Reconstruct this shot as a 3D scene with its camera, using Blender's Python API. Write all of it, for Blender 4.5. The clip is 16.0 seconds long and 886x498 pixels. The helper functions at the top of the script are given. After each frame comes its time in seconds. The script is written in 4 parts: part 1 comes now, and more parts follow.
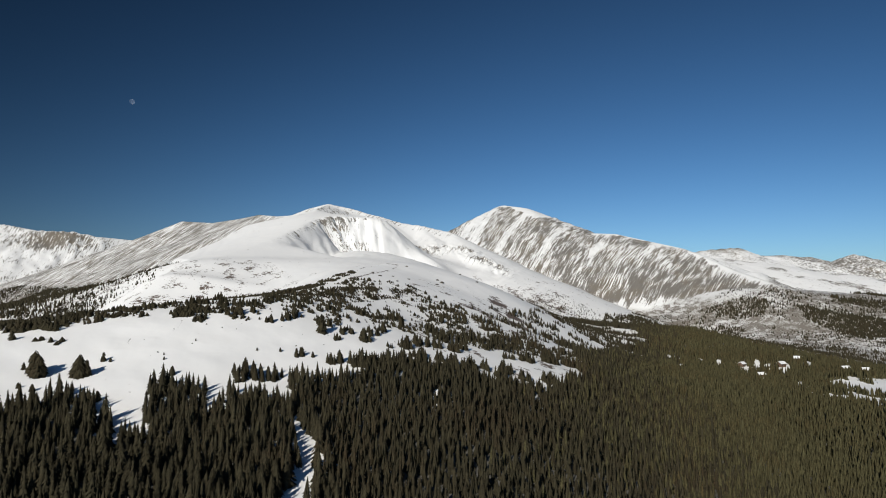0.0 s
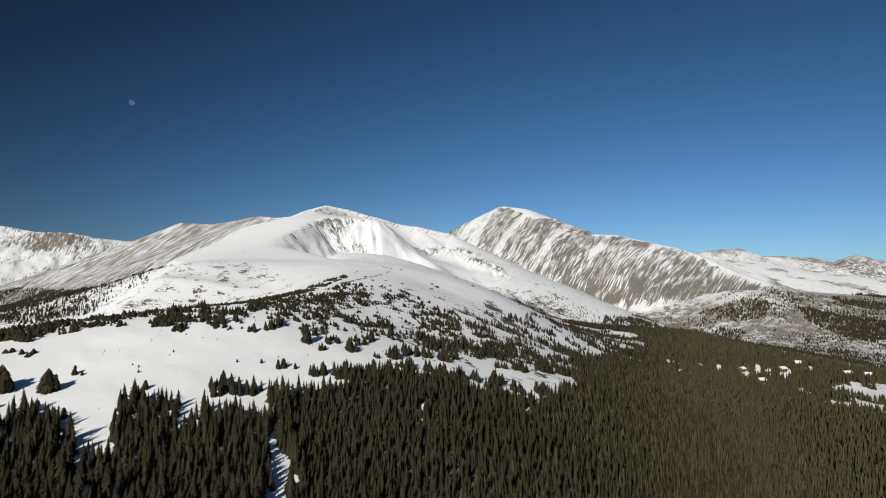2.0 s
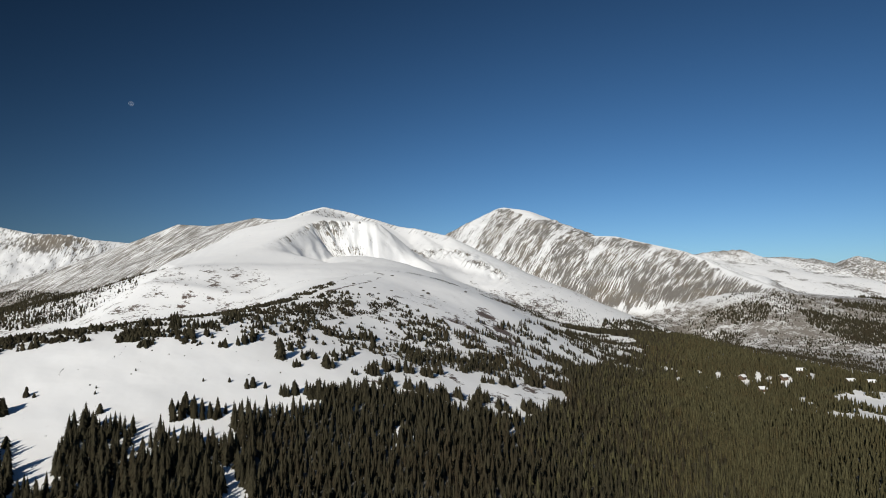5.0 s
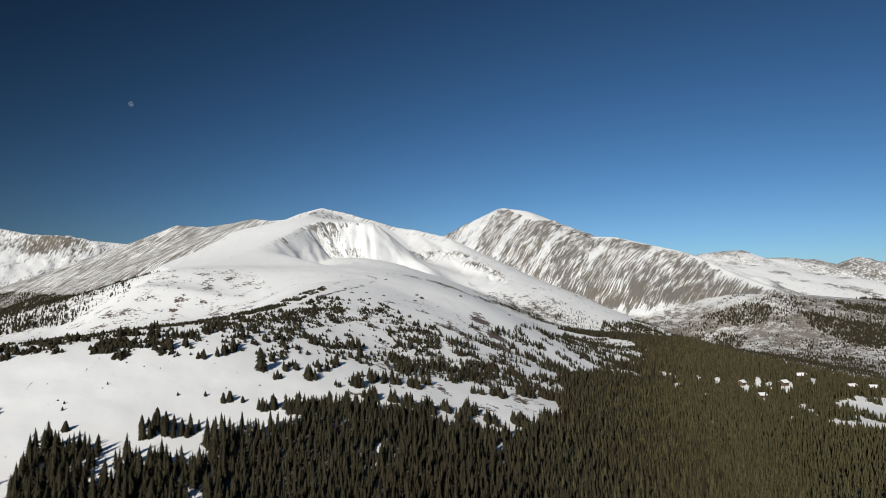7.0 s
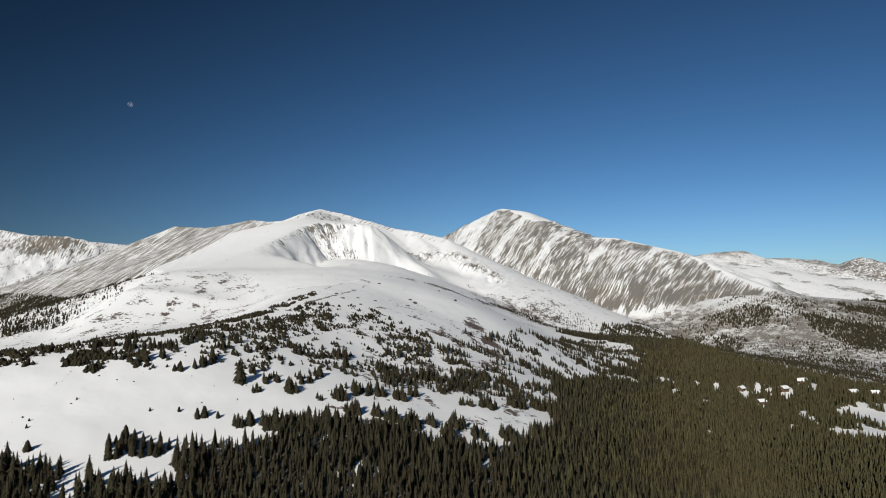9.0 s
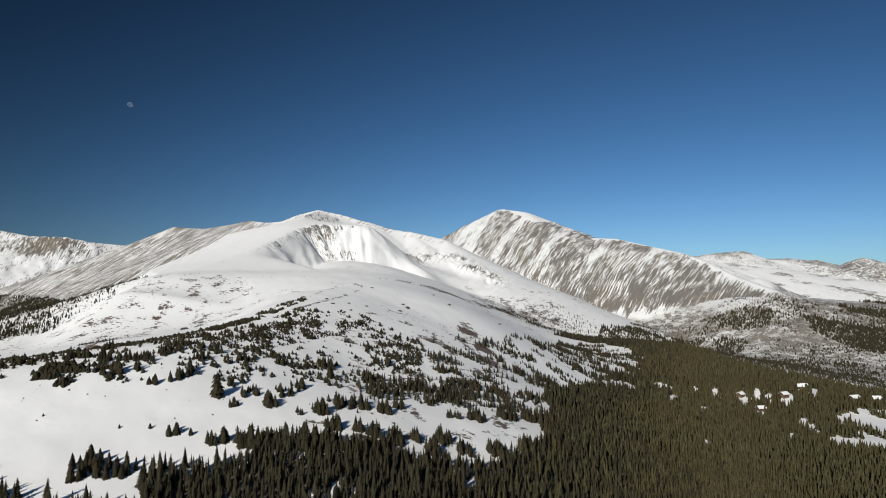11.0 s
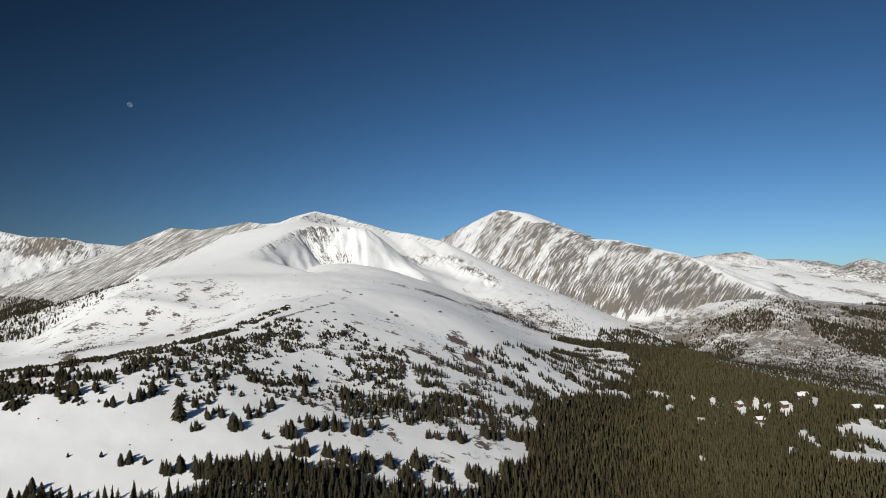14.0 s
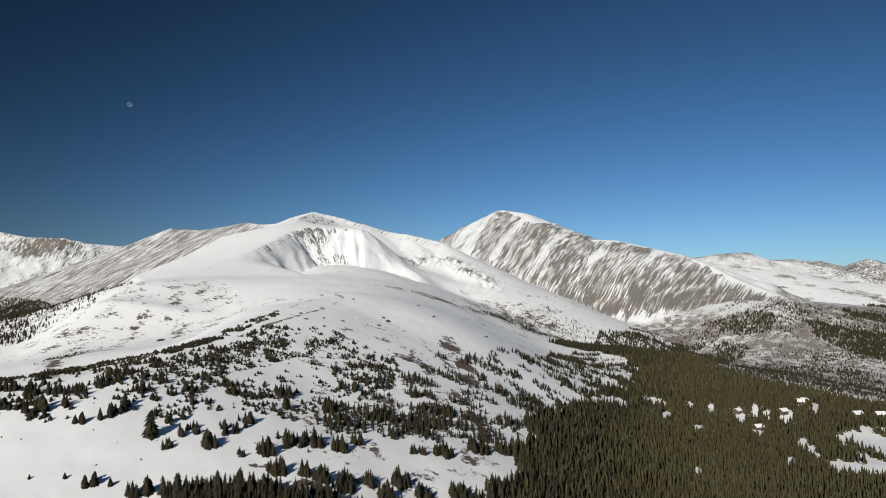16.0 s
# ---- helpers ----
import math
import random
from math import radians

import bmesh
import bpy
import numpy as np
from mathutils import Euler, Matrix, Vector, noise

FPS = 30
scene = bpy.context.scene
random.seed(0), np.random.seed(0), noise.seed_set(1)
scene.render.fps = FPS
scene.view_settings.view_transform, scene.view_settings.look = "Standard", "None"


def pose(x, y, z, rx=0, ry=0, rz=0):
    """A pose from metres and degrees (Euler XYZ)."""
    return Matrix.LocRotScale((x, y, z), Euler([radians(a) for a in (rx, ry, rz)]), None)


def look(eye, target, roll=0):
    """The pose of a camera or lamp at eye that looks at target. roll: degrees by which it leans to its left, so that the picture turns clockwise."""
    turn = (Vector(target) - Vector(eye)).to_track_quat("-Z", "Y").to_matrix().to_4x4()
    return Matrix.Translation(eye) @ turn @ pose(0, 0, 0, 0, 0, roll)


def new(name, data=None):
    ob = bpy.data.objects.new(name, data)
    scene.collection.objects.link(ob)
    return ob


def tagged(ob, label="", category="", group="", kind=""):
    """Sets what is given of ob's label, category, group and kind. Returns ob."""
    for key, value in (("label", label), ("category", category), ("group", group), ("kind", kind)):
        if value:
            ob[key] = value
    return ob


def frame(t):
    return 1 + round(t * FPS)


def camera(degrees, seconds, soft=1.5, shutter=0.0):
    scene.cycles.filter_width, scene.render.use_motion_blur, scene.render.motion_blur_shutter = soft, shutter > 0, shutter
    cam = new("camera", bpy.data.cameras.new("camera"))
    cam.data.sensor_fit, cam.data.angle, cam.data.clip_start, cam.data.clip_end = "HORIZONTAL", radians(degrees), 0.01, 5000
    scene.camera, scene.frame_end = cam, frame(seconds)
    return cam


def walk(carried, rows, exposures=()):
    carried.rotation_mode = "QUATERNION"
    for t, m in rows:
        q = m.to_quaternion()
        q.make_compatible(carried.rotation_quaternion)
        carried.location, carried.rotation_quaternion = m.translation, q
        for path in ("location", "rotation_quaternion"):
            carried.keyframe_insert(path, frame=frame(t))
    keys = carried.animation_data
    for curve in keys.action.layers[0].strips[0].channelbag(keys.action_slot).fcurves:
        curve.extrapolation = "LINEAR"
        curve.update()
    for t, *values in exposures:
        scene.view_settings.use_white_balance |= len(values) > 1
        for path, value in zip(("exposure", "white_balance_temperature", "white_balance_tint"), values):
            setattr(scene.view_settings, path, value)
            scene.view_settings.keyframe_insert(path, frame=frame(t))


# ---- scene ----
# A drone climbs forward and to its right over a spruce forest below snowy peaks.
cam = camera(74.0, 16.0, soft=1.0)
TILT = 3.25                      # the camera looks up by this much
SPAN = 100.0                     # metres flown in the whole clip
START = Vector((0.0, 0.0, 100.0))
LEVEL = Matrix.Rotation(radians(90 + TILT), 4, "X")


def flight(t):
    """The pose at t seconds: a smooth climb with a slow turn."""
    u = t / 16.0
    go = [a * u + b * u * u + c * u ** 3 for a, b, c in
          ((0.4805, 0.0977, -0.0291), (0.2482, 0.0384, 0.0071), (-0.8205, 0.0610, -0.0229))]
    turn = Vector([radians(a * u + b * u * u) for a, b in ((0.3574, -0.4053), (0.6981, 0.1663), (-0.4321, 0.2725))])
    spin = Matrix.Rotation(turn.length, 4, turn) if turn.length > 0 else Matrix.Identity(4)
    return Matrix.Translation(START) @ LEVEL @ Matrix.Translation(Vector(go) * SPAN) @ spin


walk(cam, [(0.5 * k, flight(0.5 * k)) for k in range(33)], exposures=[(0, 0.0), (16, 0.0)])

# ---- sky and sun ----
SUN_TURN, SUN_UP = radians(205), radians(29)      # bearing of the sun from the way ahead, clockwise; its height
world = bpy.data.worlds.new("sky")
scene.world = world
world.use_nodes = True
tree_nodes = world.node_tree.nodes
sky = tree_nodes.new("ShaderNodeTexSky")
sky.sky_type, sky.sun_disc = "NISHITA", False
sky.sun_elevation, sky.sun_rotation = SUN_UP, SUN_TURN
sky.altitude, sky.air_density, sky.dust_density, sky.ozone_density = 3500, 0.9, 0.0, 2.5
# light of a clear sky through a polarising filter: darkest square to the sun
SUN_AT = Vector((math.sin(SUN_TURN) * math.cos(SUN_UP), math.cos(SUN_TURN) * math.cos(SUN_UP), math.sin(SUN_UP)))


def sky_maths(operation, a, b=0.0):
    made = tree_nodes.new("ShaderNodeMath")
    made.operation = operation
    for socket, value in zip(made.inputs, (a, b)):
        if isinstance(value, (int, float)):
            socket.default_value = value
        else:
            world.node_tree.links.new(value, socket)
    return made.outputs[0]


toward = tree_nodes.new("ShaderNodeVectorMath")
toward.operation = "DOT_PRODUCT"
world.node_tree.links.new(tree_nodes.new("ShaderNodeTexCoord").outputs["Generated"], toward.inputs[0])
toward.inputs[1].default_value = SUN_AT
square = sky_maths("MULTIPLY", toward.outputs["Value"], toward.outputs["Value"])
polarised = sky_maths("DIVIDE", sky_maths("SUBTRACT", 1.0, square), sky_maths("ADD", 1.0, square))
deep = tree_nodes.new("ShaderNodeGamma")
deep.inputs[1].default_value = 1.12
world.node_tree.links.new(sky.outputs[0], deep.inputs[0])
clear_air = tree_nodes.new("ShaderNodeMix")
clear_air.data_type, clear_air.blend_type = "RGBA", "MULTIPLY"
clear_air.inputs[0].default_value, clear_air.inputs[7].default_value = 1.0, (0.585, 0.91, 1.0, 1)
world.node_tree.links.new(deep.outputs[0], clear_air.inputs[6])
# paler towards the horizon
height = tree_nodes.new("ShaderNodeSeparateXYZ")
world.node_tree.links.new(tree_nodes["Texture Coordinate"].outputs["Generated"], height.inputs[0])
haze = sky_maths("POWER", sky_maths("SUBTRACT", 1.0, sky_maths("ABSOLUTE", height.outputs[2])), 12.0)
pale_air = tree_nodes.new("ShaderNodeHueSaturation")
world.node_tree.links.new(clear_air.outputs[2], pale_air.inputs["Color"])
world.node_tree.links.new(sky_maths("SUBTRACT", 1.0, sky_maths("MULTIPLY", haze, 0.22)), pale_air.inputs["Saturation"])
world.node_tree.links.new(sky_maths("SUBTRACT", 1.0, sky_maths("MULTIPLY", haze, 0.40)), pale_air.inputs["Value"])
world.node_tree.links.new(pale_air.outputs[0], tree_nodes["Background"].inputs[0])
world.node_tree.links.new(sky_maths("MULTIPLY", sky_maths("SUBTRACT", 1.0, sky_maths("MULTIPLY", polarised, 0.82)), 0.0745), tree_nodes["Background"].inputs[1])

sun = new("sun", bpy.data.lights.new("sun", "SUN"))
sun.data.energy, sun.data.angle, sun.data.color = 4.25, radians(0.53), (1.0, 0.955, 0.86)
sun.matrix_world = look(SUN_AT * 3000, (0, 0, 0))

# ---- materials ----
def material(name, rough=0.8):
    m = bpy.data.materials.new(name)
    m.use_nodes = True
    n = m.node_tree.nodes
    n["Principled BSDF"].inputs["Roughness"].default_value = rough
    n["Principled BSDF"].inputs["Specular IOR Level"].default_value = 0.25
    return m, n, m.node_tree.links, n["Principled BSDF"]


def node(n, kind, **values):
    made = n.new(kind)
    for key, value in values.items():
        if key in made.inputs:
            made.inputs[key].default_value = value
    return made


def maths(m, operation, a, b=0.0, c=0.0, clamp=False):
    made = m.node_tree.nodes.new("ShaderNodeMath")
    made.operation, made.use_clamp = operation, clamp
    for socket, value in zip(made.inputs, (a, b, c)):
        if isinstance(value, (int, float)):
            socket.default_value = value
        else:
            m.node_tree.links.new(value, socket)
    return made.outputs[0]


def mixed(m, factor, a, b):
    made = m.node_tree.nodes.new("ShaderNodeMix")
    made.data_type = "RGBA"
    for socket, value in zip((made.inputs[0], made.inputs[6], made.inputs[7]), (factor, a, b)):
        if isinstance(value, (int, float)):
            socket.default_value = value
        elif isinstance(value, tuple):
            socket.default_value = (*value, 1)
        else:
            m.node_tree.links.new(value, socket)
    return made.outputs[2]


def noise_at(m, vector, scale, detail=4.0, rough=0.55):
    made = m.node_tree.nodes.new("ShaderNodeTexNoise")
    made.inputs["Scale"].default_value, made.inputs["Detail"].default_value, made.inputs["Roughness"].default_value = scale, detail, rough
    m.node_tree.links.new(vector, made.inputs["Vector"])
    return made.outputs["Fac"]


def step(m, value, low, high):
    made = m.node_tree.nodes.new("ShaderNodeMapRange")
    made.interpolation_type = "SMOOTHSTEP"
    made.inputs["From Min"].default_value, made.inputs["From Max"].default_value = low, high
    m.node_tree.links.new(value, made.inputs["Value"])
    return made.outputs["Result"]


def attribute(m, name):
    made = m.node_tree.nodes.new("ShaderNodeAttribute")
    made.attribute_name = name
    return made.outputs["Fac"]


def combine(m, x, y, z=0.0):
    made = m.node_tree.nodes.new("ShaderNodeCombineXYZ")
    for socket, value in zip(made.inputs, (x, y, z)):
        if isinstance(value, (int, float)):
            socket.default_value = value
        else:
            m.node_tree.links.new(value, socket)
    return made.outputs[0]


def make_ground():
    m, n, links, shader = material("snow_and_rock", 0.6)
    at = n.new("ShaderNodeNewGeometry").outputs["Position"]
    rock, brush, shaded_litter, aspen = attribute(m, "rock"), attribute(m, "brush"), attribute(m, "shaded_litter"), attribute(m, "aspen")
    along, below = attribute(m, "along"), attribute(m, "slide")
    broad = noise_at(m, at, 0.011, 4)
    fine = noise_at(m, at, 0.22, 6, 0.7)
    warp = maths(m, "MULTIPLY", maths(m, "SUBTRACT", noise_at(m, at, 0.02, 3), 0.5), 9.0)
    lie = combine(m, maths(m, "MULTIPLY", maths(m, "ADD", along, warp), 0.23), maths(m, "MULTIPLY", below, 0.014))
    streak = noise_at(m, lie, 1.0, 5, 0.62)
    thin = noise_at(m, combine(m, maths(m, "MULTIPLY", maths(m, "ADD", along, warp), 0.05), maths(m, "MULTIPLY", below, 0.005)), 1.0, 3)
    sum_of = maths(m, "ADD", maths(m, "MULTIPLY", maths(m, "SUBTRACT", streak, 0.5), 1.9), maths(m, "MULTIPLY", maths(m, "SUBTRACT", thin, 0.5), 0.6))
    sum_of = maths(m, "ADD", sum_of, maths(m, "MULTIPLY", maths(m, "SUBTRACT", fine, 0.5), 0.8))
    sum_of = maths(m, "ADD", sum_of, maths(m, "MULTIPLY", maths(m, "SUBTRACT", broad, 0.5), 0.45))
    bare = step(m, maths(m, "ADD", sum_of, rock), 0.43, 0.57)
    tuft = maths(m, "ADD", maths(m, "MULTIPLY", maths(m, "SUBTRACT", fine, 0.5), 1.2), maths(m, "MULTIPLY_ADD", noise_at(m, at, 0.06, 5, 0.65), 0.8, 0.2))
    scrub = step(m, maths(m, "ADD", tuft, maths(m, "MULTIPLY", brush, 0.46)), 0.82, 0.93)
    snow = mixed(m, noise_at(m, at, 0.03, 4), (0.80, 0.80, 0.80), (0.88, 0.87, 0.85))
    stone = mixed(m, noise_at(m, at, 0.35, 5, 0.75), (0.10, 0.090, 0.075), mixed(m, step(m, broad, 0.4, 0.6), (0.29, 0.245, 0.19), (0.27, 0.25, 0.225)))
    twig = mixed(m, noise_at(m, at, 0.6, 3, 0.7), (0.055, 0.036, 0.030), mixed(m, step(m, broad, 0.4, 0.6), (0.195, 0.150, 0.122), (0.25, 0.21, 0.175)))
    grove_floor = mixed(m, noise_at(m, at, 0.25, 5, 0.75), (0.10, 0.092, 0.076), (0.40, 0.375, 0.325))
    # near-black needle floor: its colour also holds the shade between crowded trees
    floor_shade = mixed(m, noise_at(m, at, 0.5, 3, 0.7), (0.02, 0.018, 0.012), (0.07, 0.06, 0.04))
    base = mixed(m, maths(m, "MULTIPLY", aspen, 0.62), mixed(m, scrub, mixed(m, bare, snow, stone), twig), grove_floor)
    links.new(mixed(m, maths(m, "MULTIPLY", shaded_litter, 0.9), base, floor_shade), shader.inputs["Base Color"])
    bump = n.new("ShaderNodeBump")
    bump.inputs["Strength"].default_value, bump.inputs["Distance"].default_value = 0.45, 1.0
    relief = maths(m, "ADD", maths(m, "MULTIPLY", noise_at(m, at, 0.05, 3), 1.2), maths(m, "MULTIPLY", maths(m, "ADD", bare, scrub), maths(m, "ADD", fine, 0.3)))
    links.new(relief, bump.inputs["Height"])
    links.new(bump.outputs[0], shader.inputs["Normal"])
    return m


def make_needles(name, dark, light, rust):
    """Needles: each tree of its own tone, some rusty, speckled by sprays of twigs."""
    m, n, links, shader = material(name, 0.85)
    at = n.new("ShaderNodeNewGeometry")
    place, chance = at.outputs["Position"], at.outputs["Random Per Island"]
    sprays = step(m, noise_at(m, place, 1.9, 4, 0.7), 0.30, 0.72)
    tree = step(m, noise_at(m, place, 0.28, 2), 0.35, 0.65)
    tone = mixed(m, maths(m, "ADD", maths(m, "MULTIPLY", chance, 0.30), maths(m, "ADD", maths(m, "MULTIPLY", tree, 0.30), maths(m, "MULTIPLY", sprays, 0.40))), dark, light)
    stand = step(m, noise_at(m, place, 0.02, 3), 0.42, 0.68)
    turned = maths(m, "MULTIPLY", maths(m, "FRACT", maths(m, "MULTIPLY", chance, 13.7)), maths(m, "ADD", maths(m, "MULTIPLY", stand, 0.6), 0.2))
    colour = mixed(m, turned, tone, mixed(m, sprays, dark, rust))
    links.new(colour, shader.inputs["Base Color"])
    thin, both = n.new("ShaderNodeBsdfTranslucent"), n.new("ShaderNodeMixShader")
    both.inputs[0].default_value = 0.15
    links.new(colour, thin.inputs["Color"])
    links.new(shader.outputs[0], both.inputs[1])
    links.new(thin.outputs[0], both.inputs[2])
    links.new(both.outputs[0], n["Material Output"].inputs["Surface"])
    shader.inputs["Specular IOR Level"].default_value = 0.05
    bump = n.new("ShaderNodeBump")
    bump.inputs["Strength"].default_value, bump.inputs["Distance"].default_value = 0.6, 0.3
    links.new(sprays, bump.inputs["Height"])
    links.new(bump.outputs[0], shader.inputs["Normal"])
    return m


def make_bark():
    m, n, links, shader = material("spruce_bark", 0.9)
    at = n.new("ShaderNodeNewGeometry").outputs["Position"]
    links.new(mixed(m, noise_at(m, at, 3.0, 4), (0.06, 0.045, 0.035), (0.16, 0.13, 0.10)), shader.inputs["Base Color"])
    return m


def make_logs():
    m, n, links, shader = material("stained_logs", 0.8)
    at = n.new("ShaderNodeNewGeometry").outputs["Position"]
    boards = noise_at(m, combine(m, 0.0, 0.0, maths(m, "MULTIPLY", n.new("ShaderNodeSeparateXYZ").outputs[2], 1.0)), 3.0, 2)
    links.new(at, n["Separate XYZ"].inputs[0])
    links.new(mixed(m, boards, (0.085, 0.055, 0.038), (0.19, 0.125, 0.085)), shader.inputs["Base Color"])
    return m


def make_plain(name, colour, rough):
    m, n, links, shader = material(name, rough)
    at = n.new("ShaderNodeNewGeometry").outputs["Position"]
    links.new(mixed(m, noise_at(m, at, 0.8, 3), tuple(0.85 * c for c in colour), colour), shader.inputs["Base Color"])
    return m


def make_moon():
    """The day moon: sunlit stone seen through the bright air before it."""
    m, n, links, shader = material("moon_stone", 1.0)
    at = n.new("ShaderNodeNewGeometry").outputs["Position"]
    links.new(mixed(m, step(m, noise_at(m, at, 0.06, 3), 0.4, 0.65), (0.03, 0.032, 0.034), (0.08, 0.082, 0.085)), shader.inputs["Base Color"])
    shader.inputs["Specular IOR Level"].default_value = 0
    air, both = n.new("ShaderNodeBsdfTransparent"), n.new("ShaderNodeAddShader")
    links.new(shader.outputs[0], both.inputs[0])
    links.new(air.outputs[0], both.inputs[1])
    links.new(both.outputs[0], n["Material Output"].inputs["Surface"])
    return m


GROUND = make_ground()
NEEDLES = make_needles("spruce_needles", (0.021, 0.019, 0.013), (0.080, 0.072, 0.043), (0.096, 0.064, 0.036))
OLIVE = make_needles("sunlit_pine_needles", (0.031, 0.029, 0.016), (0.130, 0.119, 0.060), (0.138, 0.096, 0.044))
BARK = make_bark()
LOGS = make_logs()
ROOF_SNOW = make_plain("roof_snow", (0.86, 0.86, 0.86), 0.6)
PANE = make_plain("dark_window_glass", (0.03, 0.035, 0.04), 0.15)
STONE = make_plain("chimney_stone", (0.22, 0.20, 0.18), 0.9)
DARK_ROCK = make_plain("lichen_rock", (0.085, 0.075, 0.062), 0.95)
MOON = make_moon()

# ---- the land ----
def lattice(ix, iy, seed):
    """A repeatable random number from 0 to 1 for each whole place of a lattice."""
    h = (ix.astype(np.int64) * 374761393 + iy.astype(np.int64) * 668265263 + seed * 974634777) & 0x7FFFFFFF
    h = ((h ^ (h >> 13)) * 1274126177) & 0x7FFFFFFF
    return ((h ^ (h >> 16)) & 0xFFFF) / 65535.0


def value_noise(x, y, seed=0):
    """Smooth noise from -1 to 1, one bump a unit."""
    fx, fy = np.floor(x), np.floor(y)
    u, v = x - fx, y - fy
    u, v = u * u * (3 - 2 * u), v * v * (3 - 2 * v)
    a, b = lattice(fx, fy, seed), lattice(fx + 1, fy, seed)
    c, d = lattice(fx, fy + 1, seed), lattice(fx + 1, fy + 1, seed)
    return 2 * ((a * (1 - u) + b * u) * (1 - v) + (c * (1 - u) + d * u) * v) - 1


def fbm(x, y, octaves=4, seed=0):
    total, gain, weight = 0.0, 1.0, 0.0
    for k in range(octaves):
        total = total + gain * value_noise(x * 2 ** k + 17.3 * k, y * 2 ** k - 9.1 * k, seed + k)
        weight += gain
        gain *= 0.5
    return total / weight


def ramp(v, low, high):
    u = np.clip((v - low) / (high - low), 0, 1)
    return u * u * (3 - 2 * u)


# Spot heights (x, y, z) of the open ground: the near slope, the shoulder behind it, the valley.
NEAR = [(-146, 238, 63), (-54, 205, 47), (-122, 297, 82), (-119, 322, 88), (-84, 319, 83), (-65, 312, 76), (-43, 284, 63),
        (-69, 278, 67), (-98, 346, 92), (-24, 228, 44), (24, 217, 38), (45, 291, 45), (-4, 263, 53), (78, 358, 46), (85, 296, 32),
        (94, 245, 21), (134, 270, 10), (144, 327, 18), (196, 338, 4), (-40, 120, 25), (90, 110, 0), (-200, 280, 79), (-170, 300, 84), (-260, 260, 72), (-200, 100, 45), (250, 150, -40)]
SHOULDER = [(-1, 468, 82), (-4, 388, 67), (47, 547, 78), (74, 613, 82), (-3, 592, 99), (-64, 676, 123), (-69, 752, 121), (-123, 590, 110), (-110, 500, 102), (-98, 410, 96), (-150, 644, 88), (-170, 510, 70), (-185, 400, 82), (-200, 360, 81), (-130, 380, 90), (-160, 420, 84),
            (-205, 620, 76), (-256, 580, 72), (-190, 745, 88), (-275, 838, 104), (-400, 802, 84), (-385, 870, 127), (-547, 772, 58), (128, 553, 38),
            (113, 522, 42), (-230, 1300, 166), (-195, 1230, 162), (-300, 1450, 160), (-336, 1150, 122), (-293, 1250, 137), (20, 1480, 118), (-430, 1420, 150), (-420, 1580, 160), (-250, 1500, 170), (145, 1078, 58), (-80, 1100, 140), (100, 1300, 92), (40, 1000, 104), (120, 800, 66), (-480, 1186, 112)]
VALLEY = [(331, 556, 3), (324, 540, 4), (240, 600, 13), (326, 642, 7), (332, 656, 12), (219, 650, 20), (225, 510, 14), (268, 445, 6), (300, 430, 2), (427, 663, 3), (420, 589, -3), (385, 690, 10),
          (370, 765, 21), (385, 680, 18), (339, 834, 25), (346, 938, 24), (361, 1092, 18), (250, 900, 22), (350, 1180, 2), (480, 520, -6), (500, 1000, 0), (480, 800, 6), (600, 1180, -25), (780, 1312, -12), (795, 1413, 24), (649, 1499, -26), (884, 1432, 39), (1039, 1481, 57), (757, 1588, 60),
          (516, 1739, 26), (586, 1673, 16), (456, 1485, 14), (600, 1560, -6), (520, 1400, -20), (690, 1600, 22), (-1299, 1947, 84), (-900, 1300, 40), (700, 500, -60), (1100, 900, -60), (-700, 400, 20),
          (-300, -300, 30), (400, -300, -60), (-1500, 1000, 20), (1500, 1500, 60)]
SPOTS = np.array(NEAR + SHOULDER + VALLEY, float)


def plate(at, heights, stiff):
    """A thin bending plate over the spot heights; returns a function of x and y."""
    p = at / 100.0
    n = len(p)
    r = np.linalg.norm(p[:, None] - p[None], axis=2)
    a = np.zeros((n + 3, n + 3))
    a[:n, :n] = np.where(r > 0, r * r * np.log(r + 1e-9), 0) + stiff * np.eye(n)
    a[:n, n], a[:n, n + 1:] = 1, p
    a[n, :n], a[n + 1:, :n] = 1, p.T
    w = np.linalg.solve(a, np.concatenate([heights, np.zeros(3)]))

    def surface(x, y):
        x, y = x / 100.0, y / 100.0
        out = w[n] + w[n + 1] * x + w[n + 2] * y
        for k in range(n):
            q = (x - p[k, 0]) ** 2 + (y - p[k, 1]) ** 2
            out = out + w[k] * 0.5 * q * np.log(q + 1e-12)
        return out
    return surface


LOWLAND = plate(SPOTS[:, :2], SPOTS[:, 2], 0.05)

